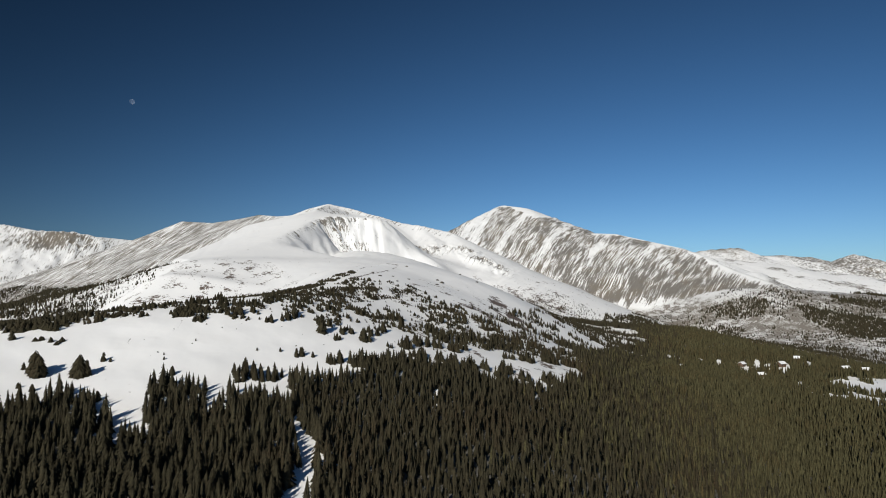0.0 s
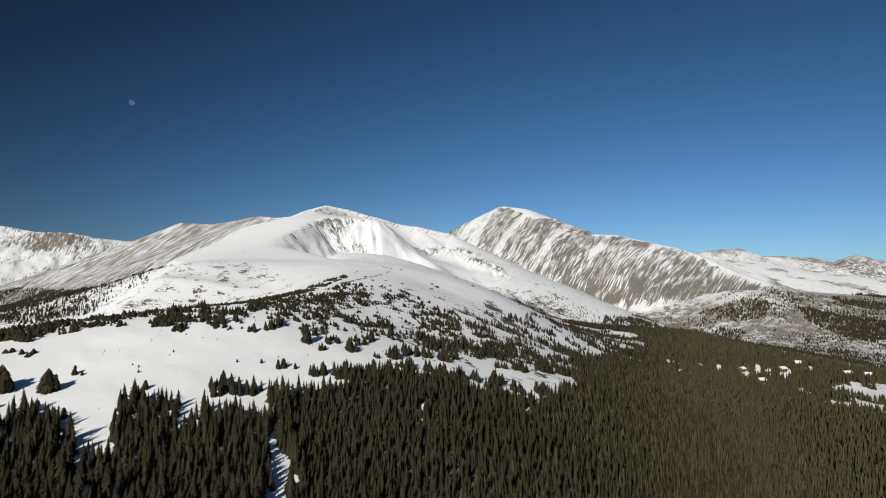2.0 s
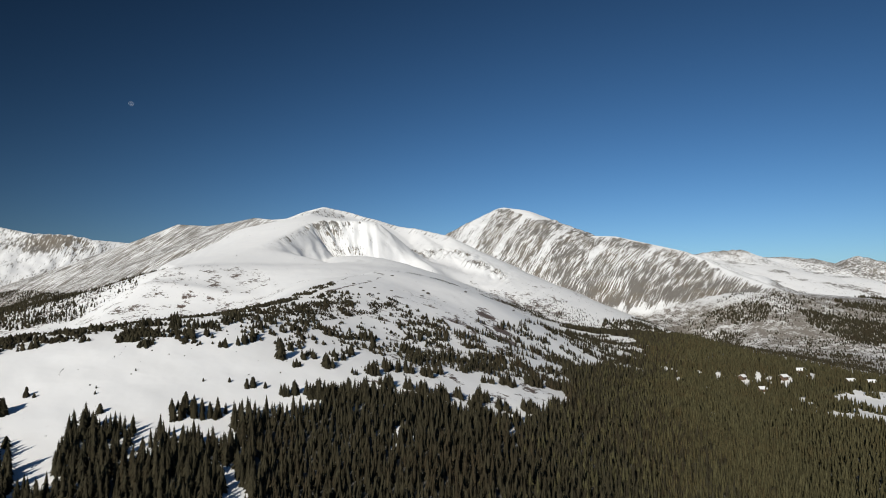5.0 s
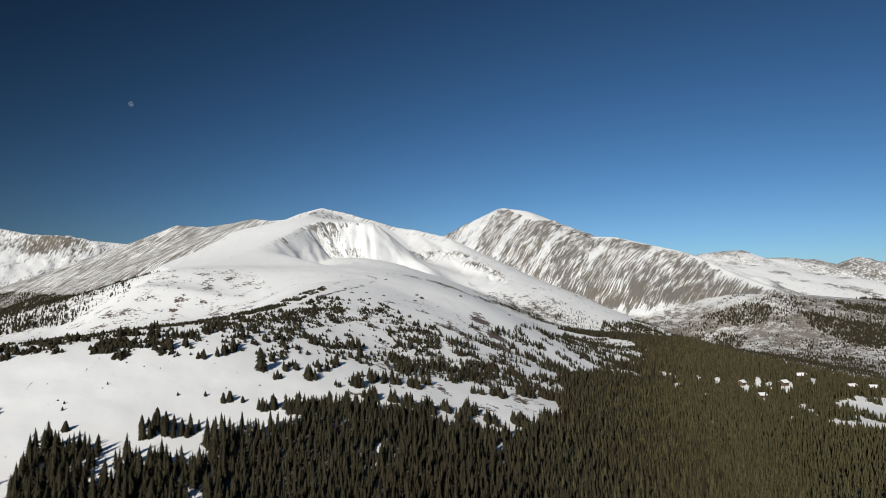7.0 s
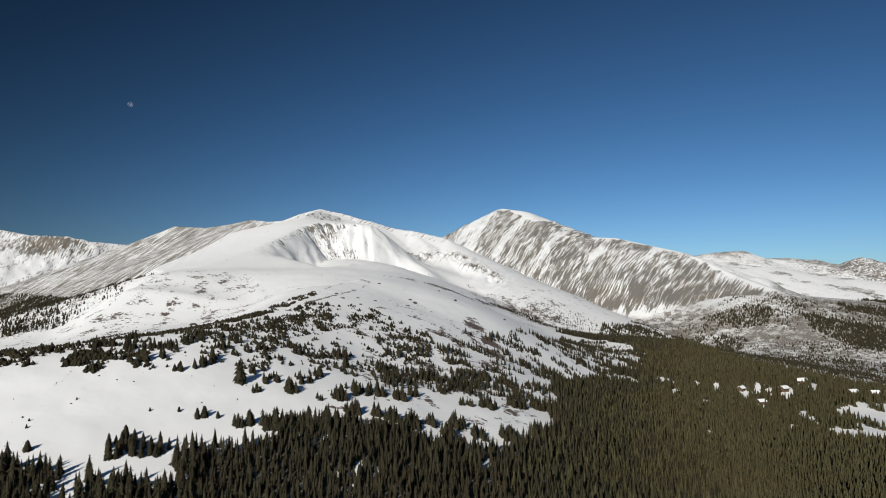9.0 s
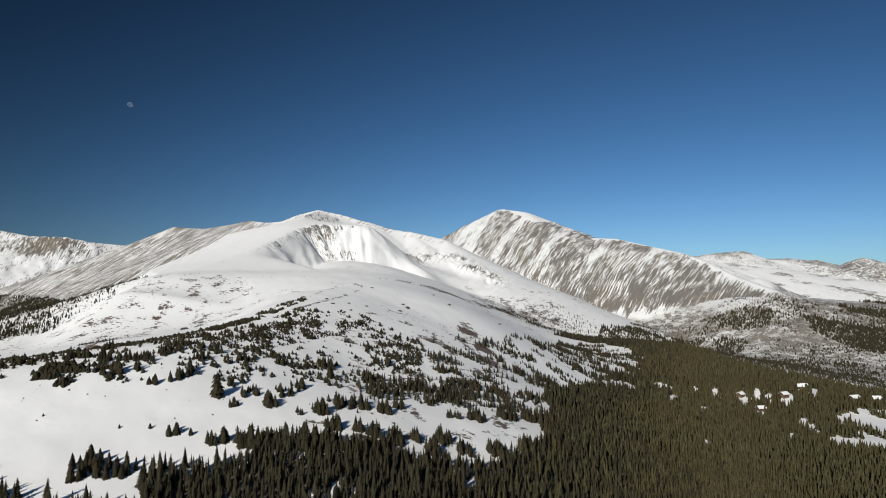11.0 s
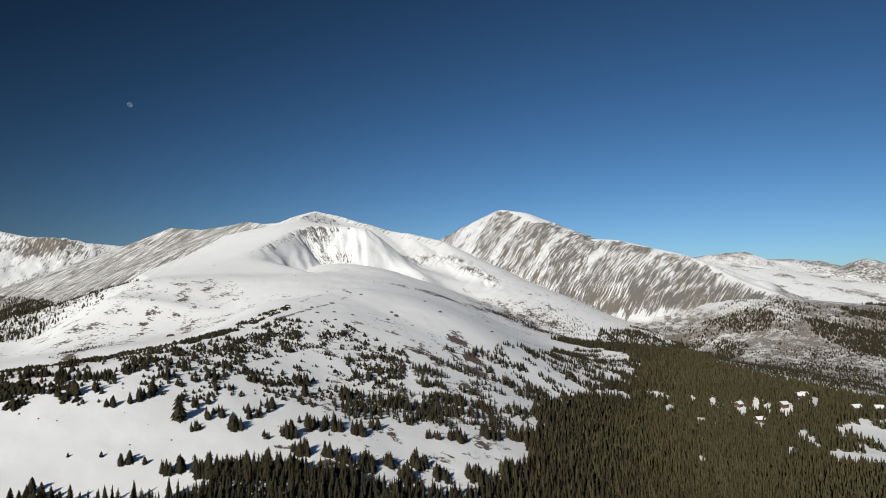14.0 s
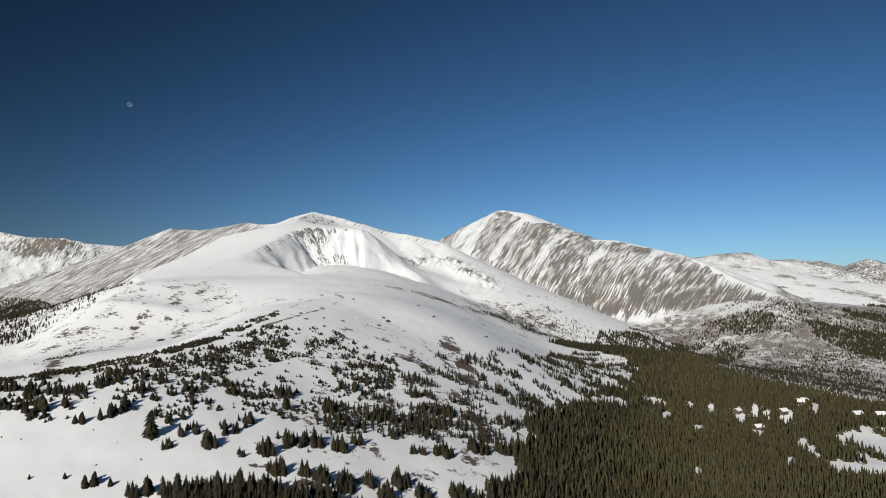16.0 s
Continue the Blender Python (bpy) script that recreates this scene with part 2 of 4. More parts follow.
# Crests of the mountains: (x, y, z) from one end to the other, then how they fall away:
# slope near the crest and far below it, and the distance over which it eases.
CRESTS = {
    "east_massif": ([(130, 2420, 349), (169, 2480, 391), (224, 2560, 430), (272, 2600, 442), (354, 2520, 420), (475, 2400, 347), (572, 2290, 292), (656, 2230, 284), (743, 2170, 256), (840, 2100, 225), (877, 2000, 192), (893, 1800, 135), (908, 1640, 100), (932, 1500, 64)],
                    0.30, 0.60, 330),
    "west_massif": ([(-1286, 2500, 281), (-1118, 2400, 331), (-1054, 2362, 346), (-886, 2250, 328), (-754, 2150, 332), (-628, 2000, 331),
                     (-538, 1900, 314), (-479, 1850, 312), (-419, 1815, 328), (-351, 1786, 340), (-280, 1775, 324), (-174, 1740, 292), (-73, 1725, 269), (26, 1700, 244), (98, 1670, 196), (165, 1620, 132), (220, 1570, 90), (300, 1510, 34), (350, 1470, 2)],
                    0.50, 0.40, 260),
    "west_spur": ([(-351, 1786, 338), (-342, 1600, 300), (-322, 1450, 270), (-313, 1350, 246), (-316, 1280, 222), (-330, 1180, 194), (-350, 1060, 161), (-366, 960, 142), (-371, 870, 125), (-365, 790, 104)],
                  0.05, 0.45, 220),
    "far_west": ([(-2400, 2800, 420), (-2186, 2900, 390), (-1950, 2800, 350), (-1762, 2790, 343), (-1640, 2800, 318), (-1490, 2900, 310),
                  (-1286, 2900, 300), (-1000, 2900, 260)], 0.42, 0.33, 350),
    "far_east": ([(1300, 3150, 255), (1367, 3050, 270), (1545, 3079, 284), (1640, 3050, 247), (1776, 3000, 227), (1810, 2700, 176), (1900, 2500, 130)],
                 0.40, 0.26, 300),
    "last_ridge": ([(1600, 3500, 250), (1851, 3400, 262), (2020, 3250, 245), (1978, 3000, 207), (2039, 2914, 244), (2186, 2900, 205), (2500, 2800, 190)],
                   0.45, 0.28, 300),
    "east_bench": ([(1150, 2500, 205), (1300, 2350, 175), (1480, 2200, 135), (1720, 2100, 85), (1950, 2000, 60)], 0.14, 0.30, 160),
}


STREAK = {"west_spur": 0.3}      # bearing of the gullies, radians


def crest_fall(x, y, name):
    """Height of one mountain over x, y, with the way along its crest and down from it."""
    line, steep, gentle, ease = CRESTS[name]
    line = np.array(line, float)
    if name == "west_spur":
        # a broad, smooth dome that breaks off towards the valley
        order = line[np.argsort(line[:, 1])]
        mid, top = [sum(np.interp(y + k, order[:, 1], order[:, j]) for k in (-60, -30, 0, 30, 60)) / 5 for j in (0, 2)]
        d = np.abs(x - mid)
        fall = gentle * d - (gentle - steep) * ease * (1 - np.exp(-d / ease)) + 0.22 * d * ramp(y, 1430, 1600)
        fall = np.where(x > mid, fall * (1 - 0.6 * ramp(y, 1320, 1420) * (1 - ramp(y, 1470, 1600)) * (1 - ramp(d, 150, 330))) + 0.28 * np.maximum(0, d - 170), fall)
        fall = fall + 0.35 * np.maximum(0, d - 20 - 145 * ramp(y, 880, 1150)) * (x < mid)
        return top - fall - 0.5 * np.maximum(0, y - 1770) - 0.35 * np.maximum(0, 800 - y), y * 1.0, d
    best = np.full(x.shape, -1e9)
    along, below = np.zeros(x.shape), np.zeros(x.shape)
    run = 0.0
    for a, b in zip(line[:-1], line[1:]):
        seg = b - a
        length = math.hypot(seg[0], seg[1])
        u = np.clip(((x - a[0]) * seg[0] + (y - a[1]) * seg[1]) / length ** 2, 0, 1)
        d = np.hypot(x - a[0] - u * seg[0], y - a[1] - u * seg[1])
        if a is line[0] or np.array_equal(a, line[0]):
            d = np.where(u <= 0, d * 2.2, d)          # the ends fall off more steeply
        if steep > gentle:
            fall = gentle * d + (steep - gentle) * ease * (1 - np.exp(-d / ease))
        else:
            fall = gentle * d - (gentle - steep) * ease * (1 - np.exp(-d / ease))
        z = a[2] + u * seg[2] - fall
        up = z > best
        best, along, below = np.where(up, z, best), np.where(up, run + u * length, along), np.where(up, d, below)
        run += length
    return best, along, below


# outcrops in the bowl of the west massif: x, y, half width across and along the line of sight
CRAGS = [(-150, 1560, 22, 24), (-122, 1545, 20, 20), (-96, 1540, 24, 22), (-52, 1545, 26, 22), (-24, 1570, 22, 16), (20, 1590, 22, 16), (62, 1583, 26, 22), (100, 1535, 24, 20), (150, 1500, 20, 26)]


def outcrops(x, y):
    """1 in the middle of an outcrop, easing to 0 round it."""
    out = np.zeros(x.shape)
    for cx, cy, wide, deep in CRAGS:
        out = np.maximum(out, np.exp(-((x - cx) / (1.25 * wide)) ** 2 - ((y - cy) / (1.2 * deep)) ** 2))
    return out


# rim of the bowl in the west massif, from the toe of the dome round to the crags
RIM = [(-352, 1030), (-334, 1130), (-318, 1210), (-304, 1290), (-300, 1350), (-272, 1402), (-212, 1430), (-145, 1452), (-92, 1495), (-40, 1550), (60, 1600)]


def bowl(x, y):
    """How far a place lies inside the bowl (below 0: behind its rim), and where along the rim."""
    best, run, inner, along = np.full(x.shape, 1e9), 0.0, np.zeros(x.shape), np.zeros(x.shape)
    for (ax, ay), (bx, by) in zip(RIM[:-1], RIM[1:]):
        length = math.hypot(bx - ax, by - ay)
        u = np.clip(((x - ax) * (bx - ax) + (y - ay) * (by - ay)) / length ** 2, 0, 1)
        d = np.hypot(x - ax - u * (bx - ax), y - ay - u * (by - ay))
        side = np.sign((x - ax) * (by - ay) - (y - ay) * (bx - ax))
        near = d < best
        best, inner, along = np.where(near, d, best), np.where(near, d * side, inner), np.where(near, run + u * length, along)
        run += length
    return inner, along


def steep_part(x, y):
    """Where the rim of the bowl is a wall."""
    return (1 - ramp(x, -110, 10)) * ramp(y, 1090, 1240)


def land(x, y):
    """Height, cover and lie of the land: z, mountain number, across and along the gullies, distance below the crest."""
    low = LOWLAND(x, y)
    far = ramp(np.hypot(x, y), 1700, 2600)
    low = low * (1 - far) + (-40 + 0.02 * np.hypot(x, y)) * far
    low = low + 1.6 * fbm(x / 60, y / 60, 4, 3) + 0.25 * fbm(x / 11, y / 11, 2, 13) + 5 * fbm(x / 240, y / 240, 3, 9) * ramp(np.hypot(x, y), 500, 1100)
    z, which = low, np.zeros(x.shape)
    along, below, slide = x * 0.95 + y * 0.3, np.full(x.shape, 500.0), y * 0.95 - x * 0.3
    for number, name in enumerate(CRESTS, 1):
        h, s, d = crest_fall(x, y, name)
        if name == "east_massif":
            h = np.minimum(h, 422 + 0.66 * (x - 0.0875 * y) + 3 * fbm(x / 30, y / 30, 3, 130))      # its steep west flank
        lean = STREAK.get(name, 0.15)
        s, slip = x * math.cos(lean) + y * math.sin(lean), y * math.cos(lean) - x * math.sin(lean)
        if name in ("east_massif", "west_massif", "far_west"):       # gullies fan out towards the valley
            r = np.hypot(x, y)
            s, slip = 2200 * np.arctan2(x, y) - {"east_massif": 0.30, "west_massif": 0.62, "far_west": 0.1}[name] * r, r
        rugged = {"east_massif": 0.9, "west_massif": 0.30, "far_west": 1.2, "far_east": 1.3, "last_ridge": 2.2}.get(name, 0.12)
        gully = 1 - np.abs(value_noise(s / 55 + 0.6 * value_noise(s / 90, slip / 120, 31), slip / 700, 40 + number)) * 2
        gully = gully + 0.5 * (1 - np.abs(value_noise(s / 23 + 0.5 * value_noise(s / 40, slip / 60, 32), slip / 400, 60 + number)) * 2)
        body = ramp(d, 5, 140) * (1 - 0.7 * ramp(d, 300, 600))
        h = h - rugged * (7 * gully * body) + rugged * 7 * fbm(x / 85, y / 85, 5, 70 + number) * ramp(d, 0, 120)
        h = h + rugged * 2.0 * fbm(x / 22, y / 22, 3, 90 + number) * ramp(d, 0, 60)
        soft = 12.0 + (85 * ramp(x, -260, -170) * ramp(y, 1380, 1480) if name == "west_spur" else 0)
        lead = h - z
        blend = np.clip(0.5 + 0.5 * lead / soft, 0, 1)
        z = z * (1 - blend) + h * blend + soft * blend * (1 - blend) * 0.5
        won = lead > 0
        which, along, below, slide = np.where(won, number, which), np.where(won, s, along), np.where(won, d, below), np.where(won, slip, slide)
        if name == "west_spur":
            # the bowl is cut into cap and dome: a broken headwall with ribs and a dark couloir
            inner, u = bowl(x, y)
            wall = ramp(inner, -6, 14)
            ribs = 11 * np.abs(value_noise(u / 31 + 0.9 * value_noise(u / 45, inner / 35, 33), inner / 70, 34)) + 5 * value_noise(u / 9, inner / 55, 36) + 4 * fbm(x / 13, y / 13, 3, 35)
            cut = (0.85 - 0.55 * ramp(u, 490, 620)) * np.maximum(inner, 0) - wall * (1 - 0.7 * ramp(u, 480, 580)) * ribs * (1 - ramp(inner, 110, 150))
            cut = cut + 30 * np.exp(-(np.where(u < 330, (u - 330) / 10, (u - 330) / 30)) ** 2) * ramp(inner, 6, 40)
            floor = low + 3 * fbm(x / 40, y / 40, 3, 39)
            carved = np.maximum(z - cut * steep_part(x, y), np.minimum(floor, z))
            hit = (inner > -6) & (inner < 170) & (steep_part(x, y) > 0.3) & (carved > floor + 2)
            z, along, slide = carved, np.where(hit, u * 1.3, along), np.where(hit, inner * 4, slide)
    # jagged outcrops
    stony = outcrops(x, y)
    z = z + stony * (9 * np.abs(value_noise(x / 9, y / 16, 37)) + 6 * value_noise(x / 5, y / 9, 38))
    return z, which, along, below, slide


# ---- where trees grow (plan, metres) ----
def inside(polygon, x, y):
    p = np.array(polygon, float)
    hit = np.zeros(x.shape, bool)
    for a, b in zip(p, np.roll(p, -1, 0)):
        cross = (a[1] > y) != (b[1] > y)
        hit ^= cross & (x < (b[0] - a[0]) * (y - a[1]) / (b[1] - a[1] + 1e-12) + a[0])
    return hit


FOREST = [(-230, 160), (-150, 198), (-136, 203), (-132, 213), (-119, 212), (-109, 201), (-103, 201), (-110, 226), (-98, 236), (-81, 229), (-70, 228), (-60, 228), (-63, 247), (-68, 250),
          (-52, 264), (-38, 274), (-21, 284), (-4, 290), (6, 294), (18, 299), (35, 305), (49, 316), (73, 336), (82, 361), (98, 435), (147, 554),
          (200, 620), (232, 690), (292, 860), (300, 945), (275, 1000), (215, 1045), (250, 1095), (325, 1195), (345, 1230), (400, 1285), (455, 1310), (465, 1150), (412, 960), (395, 840), (405, 797), (432, 788), (460, 778), (510, 768), (575, 785), (760, 760), (1000, 700),
          (700, 560), (420, 330), (250, 120), (60, 60), (-150, 60)]
CLEARING = [(-63, 226), (-56, 222), (-41, 200), (-37.5, 176), (-38, 150), (-45, 150), (-47, 173), (-46, 192), (-55, 213)]
GAP = [(-121, 221), (-110, 221), (-99, 197), (-106, 191)]
STRIP = [(-95, 247), (-89, 245), (-80, 219), (-86, 215)]
# small openings: x, y, half width across and along the line of sight
OPENINGS = [(253, 663, 12, 22), (248, 616, 4.1, 34), (286, 661, 2.6, 18), (304, 652, 2.6, 22), (323, 640, 3.2, 24), (320, 627, 2.6, 24), (342, 646, 3.3, 24), (349, 638, 3.9, 18), (362, 633, 4.5, 25), (367, 632, 2.7, 26),
            (402, 677, 4.1, 34), (407, 663, 5.0, 32), (425, 690, 3.5, 30), (263, 582, 6.5, 22), (315, 589, 5.5, 19), (207, 451, 3.6, 15), (292, 500, 3.1, 22), (336, 560, 4.0, 30), (330, 538, 3.9, 28), (321, 518, 3.3, 24), (45, 284, 2, 6), (-3, 258, 1.8, 5)]
# cabins: x, y, length, depth, wall height, heading
CABINS = [(365, 640, 7, 5.5, 3.0, 20), (404, 680, 7, 6, 3.2, -15), (323, 603, 7, 5, 2.6, 8), (325, 645, 5.5, 5, 2.8, 30), (420, 700, 6, 5, 2.8, -10), (455, 672, 9, 7, 3.6, 12), (490, 690, 9, 7, 3.6, -5)]
MEADOW = [(386, 598), (417, 614), (450, 640), (500, 670), (520, 600), (480, 550), (400, 482), (350, 478), (318, 478), (330, 505), (359, 542)]


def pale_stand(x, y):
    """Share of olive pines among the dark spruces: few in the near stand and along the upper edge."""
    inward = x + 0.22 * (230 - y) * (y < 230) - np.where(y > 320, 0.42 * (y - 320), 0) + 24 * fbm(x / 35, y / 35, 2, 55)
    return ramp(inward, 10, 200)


def wooded(x, y):
    """Whether a place lies in the dense forest."""
    ragged_x = x + (9 + 7 * ramp(y, 285, 330)) * value_noise(x / 24, y / 24, 5) + 5 * ramp(y, 285, 330) * value_noise(x / 11, y / 11, 17) + 2.5 * value_noise(x / 7, y / 7, 15)
    ragged_y = y + 9 * value_noise(x / 24, y / 24, 6) + 2.5 * value_noise(x / 7, y / 7, 16)
    hit = inside(FOREST, ragged_x, ragged_y)
    small_x, small_y = x + 1.5 * value_noise(x / 8, y / 8, 25), y + 1.5 * value_noise(x / 8, y / 8, 26)
    hit &= ~inside(CLEARING, small_x, small_y) & ~inside(GAP, small_x, small_y) & ~inside(STRIP, small_x, small_y)
    hit &= ~(inside(MEADOW, ragged_x, ragged_y) & (fbm(x / 22, y / 30, 3, 27) > -0.5))
    for cx, cy, wide, deep in [(o[0], o[1], o[2], 0.82 * o[3]) for o in OPENINGS] + [(c[0] * 0.985, c[1] * 0.985, 0.5 * c[2], 13) for c in CABINS]:
        r = math.hypot(cx, cy)
        across, ahead = 1.4 * value_noise(x / 5, y / 5, 44) + ((x - cx) * cy - (y - cy) * cx) / r, ((x - cx) * cx + (y - cy) * cy) / r
        hit &= np.hypot(across / wide, ahead / deep) > 1
    return hit


# looser growth: outline, metres between trees, share that stands, tallest height
BELTS = {
    "krummholz_belt": ([(-250, 290), (-190, 322), (-150, 340), (-122, 365), (-100, 400), (-83, 436), (-74, 486), (-41, 495), (-9, 497), (15, 485), (20, 436), (0, 393), (-19, 354), (-41, 343),
                        (-57, 326), (-72, 310), (-96, 308), (-112, 302), (-140, 298), (-170, 288), (-230, 262)], 2.5, 0.42, 3.2),
    "spruce_mat": ([(-100, 345), (-84, 392), (-82, 470), (-40, 515), (-15, 500), (-35, 440), (-55, 395), (-75, 350)], 1.9, 0.6, 1.9),
    "ridge_thicket": ([(-270, 325), (-225, 350), (-200, 370), (-180, 408), (-150, 428), (-118, 445), (-97, 485), (-86, 537), (-78, 530), (-86, 470), (-100, 410), (-122, 372), (-150, 345),
                       (-190, 328), (-250, 300)], 2.1, 0.62, 2.3),
    "scrub_trees": ([(-12, 370), (-4, 463), (38, 514), (79, 595), (126, 660), (200, 860), (232, 965), (315, 985), (290, 860), (228, 680), (190, 625),
                     (146, 563), (102, 461), (84, 390), (27, 360), (-10, 321)], 3.0, 0.42, 6.2),
    "back_slope": ([(109, 1207), (190, 1330), (258, 1408), (367, 1388), (345, 1290), (200, 1165), (140, 1185)], 5.0, 0.52, 4.4),
    "west_valley": ([(-1350, 1850), (-1200, 1790), (-900, 1480), (-640, 1080), (-500, 850), (-465, 800), (-500, 730), (-620, 780), (-1000, 1150), (-1450, 1650)], 5.6, 0.80, 7.0),
    "west_foot": ([(-520, 790), (-470, 810), (-430, 800), (-440, 760), (-500, 745)], 4.5, 0.75, 6.5),
    "west_line": ([(-315, 614), (-310, 690), (-295, 660), (-270, 560), (-285, 545)], 3.0, 0.55, 2.2),
    "far_wood": ([(650, 1530), (705, 1575), (861, 1500), (900, 1440), (990, 1490), (1300, 1500), (1250, 1250), (880, 1217), (800, 1370), (760, 1425)], 6.5, 0.45, 7.5),
    "far_scatter": ([(360, 1200), (400, 1340), (752, 1570), (1058, 1490), (1250, 1400), (1100, 1100), (800, 1050), (601, 1190), (470, 1195)], 5.2, 0.26, 5.0),
    "treeline_scatter": ([(760, 1640), (860, 1650), (960, 1550), (1100, 1530), (1350, 1580), (1300, 1500), (1060, 1480), (880, 1490), (720, 1570)], 7.0, 0.42, 6.5),
    "bench_wood": ([(1100, 1600), (1250, 1750), (1500, 1800), (1500, 1500), (1200, 1480)], 9.0, 0.8, 9.0),
    "spur_flank": ([(-440, 985), (-520, 1100), (-760, 1250), (-900, 1300), (-640, 950), (-530, 820), (-450, 810), (-410, 830)], 4.6, 0.55, 4.8),
    "valley_edge": ([(300, 1190), (374, 1350), (478, 1440), (600, 1470), (646, 1328), (618, 1269), (521, 1308), (412, 1275), (340, 1240)], 4.6, 0.80, 8.0),
    "fan_wood": ([(686, 1596), (734, 1575), (816, 1532), (826, 1476), (763, 1422), (727, 1462), (703, 1537)], 5.0, 0.85, 8.0),
    "spur_wood": ([(877, 1465), (916, 1402), (1000, 1340), (1000, 1230), (877, 1213), (855, 1275), (840, 1367)], 5.0, 0.92, 9.0),
    "bench_edge": ([(998, 1526), (1069, 1472), (1250, 1480), (1250, 1420), (1030, 1420), (997, 1457)], 5.5, 0.95, 9.0),
    "knoll_wood": ([(670, 1476), (697, 1449), (709, 1383), (660, 1327), (625, 1376)], 5.0, 0.80, 8.0),
    "brook_wood": ([(587, 1517), (665, 1520), (655, 1484), (553, 1410)], 5.0, 0.80, 8.0),
    "spur_trees": ([(810, 1577), (899, 1605), (940, 1520), (1000, 1440), (1000, 1353), (918, 1328), (863, 1404), (825, 1494)], 6.5, 0.45, 7.5),
    "fan_foot": ([(479, 1493), (560, 1600), (628, 1661), (690, 1600), (666, 1540), (580, 1500), (441, 1390)], 5.5, 0.5, 6.0),
    "low_wood": ([(799, 1307), (921, 1273), (1100, 1250), (1000, 1000), (761, 1040), (652, 1069), (646, 1237), (758, 1359)], 5.6, 0.40, 6.5),
    "foot_thicket": ([(-75, 985), (-16, 1000), (28, 995), (74, 1080), (140, 1195), (165, 1220), (120, 1210), (50, 1105), (-20, 1028)], 3.4, 0.6, 1.9),
    "edge_wood": ([(395, 795), (430, 780), (520, 765), (760, 760), (800, 1000), (660, 1120), (470, 1140), (405, 950)], 5.0, 0.45, 6.0),
    "meadow_trees": (MEADOW, 5.0, 0.16, 4.5),
}

# single trees on the open snow: x, y, height
LONE_SOUTH = [(-159, 232, 8.8), (-161, 233, 7.1), (-157, 231, 7.6), (-143, 234, 8.0), (-145, 234, 5.9), (-141, 235, 5.9), (-142, 248, 3.6), (-190, 261, 3.7),
              (-180, 275, 4.4), (-182, 275, 3.8), (-110, 241, 3.3), (-126, 217, 3.4), (-85, 255, 4.7), (-68, 275, 3.8), (-61, 278, 2.5), (-166, 235, 2.8),
              (-152, 220, 2.6), (-188, 277, 3.9), (-180, 303, 2.7), (-158, 221, 2.1), (-139, 223, 2.3), (-139, 248, 1.7), (-121, 257, 1.1), (-114, 273, 1.1),
              (-119, 253, 1.4), (-66, 277, 4.0), (-67, 279, 3.0)]
LONE_NORTH = [(-63, 308, 9.0), (-89, 306, 4.0), (-91, 305, 2.7), (-84, 310, 3.2), (-80, 319, 5.4), (-80, 317, 3.2), (-82, 313, 3.2), (-61, 320, 4.0),
              (-58, 325, 3.2), (-53, 313, 3.1), (-53, 318, 2.6), (-49, 317, 3.1), (-41, 312, 4.5), (-42, 311, 5.6), (-39, 321, 3.6), (-39, 323, 3.1),
              (-36, 327, 3.7), (-34, 332, 3.2), (-34, 337, 4.9), (-55, 302, 2.2), (-53, 304, 2.3), (-29, 310, 2.0), (-76, 277, 1.9), (-86, 274, 1.4),
              (-48, 279, 4.1), (-106, 309, 5.0), (-112, 307, 3.3), (-108, 307, 3.3)]
# clumps of spruce on the upper snow slope: x, y, half width, trees, tallest height
SLOPE_WEST = [(-138, 327, 6.2, 12, 4.5), (-130, 326, 3.6, 6, 4), (-120, 322, 4.1, 8, 5.5), (-130, 345, 4.8, 8, 4), (-110, 323, 5.8, 10, 4), (-101, 314, 1.7, 3, 5), (-111, 309, 5.6, 8, 4), (-108, 310, 1.7, 3, 6), (-102, 325, 4.3, 8, 4), (-90, 306, 2.1, 4, 4), (-85, 311, 0.8, 2, 5), (-99, 336, 4.4, 8, 4), (-83, 316, 2.2, 5, 5), (-81, 322, 1.9, 4, 5.5), (-99, 342, 4.5, 6, 3), (-96, 351, 4.6, 6, 2), (-82, 337, 4.0, 8, 4), (-81, 351, 3.0, 8, 4.5), (-71, 342, 2.3, 4, 4)]
# clumps further along the slope: x, y, half width, trees, tallest height
SLOPE_EAST = [(-61, 320, 2.1, 4, 5), (-68, 322, 1.4, 3, 4), (-67, 350, 2.3, 5, 5), (-51, 319, 3.1, 5, 4), (-54, 314, 0.8, 2, 4), (-54, 304, 3.0, 4, 3.5), (-41, 311, 3.0, 8, 6), (-41, 327, 3.2, 6, 4), (-36, 338, 3.3, 6, 5), (-36, 324, 1.6, 3, 4.5), (-49, 360, 4.1, 8, 4.5), (-57, 367, 4.3, 8, 4), (-56, 343, 2.3, 3, 3), (-28, 310, 2.5, 4, 3.5), (-20, 316, 4.0, 12, 6), (-31, 378, 4.9, 14, 6), (-26, 364, 1.8, 6, 7), (-39, 367, 2.4, 5, 4), (-50, 421, 4.2, 10, 4.5)]
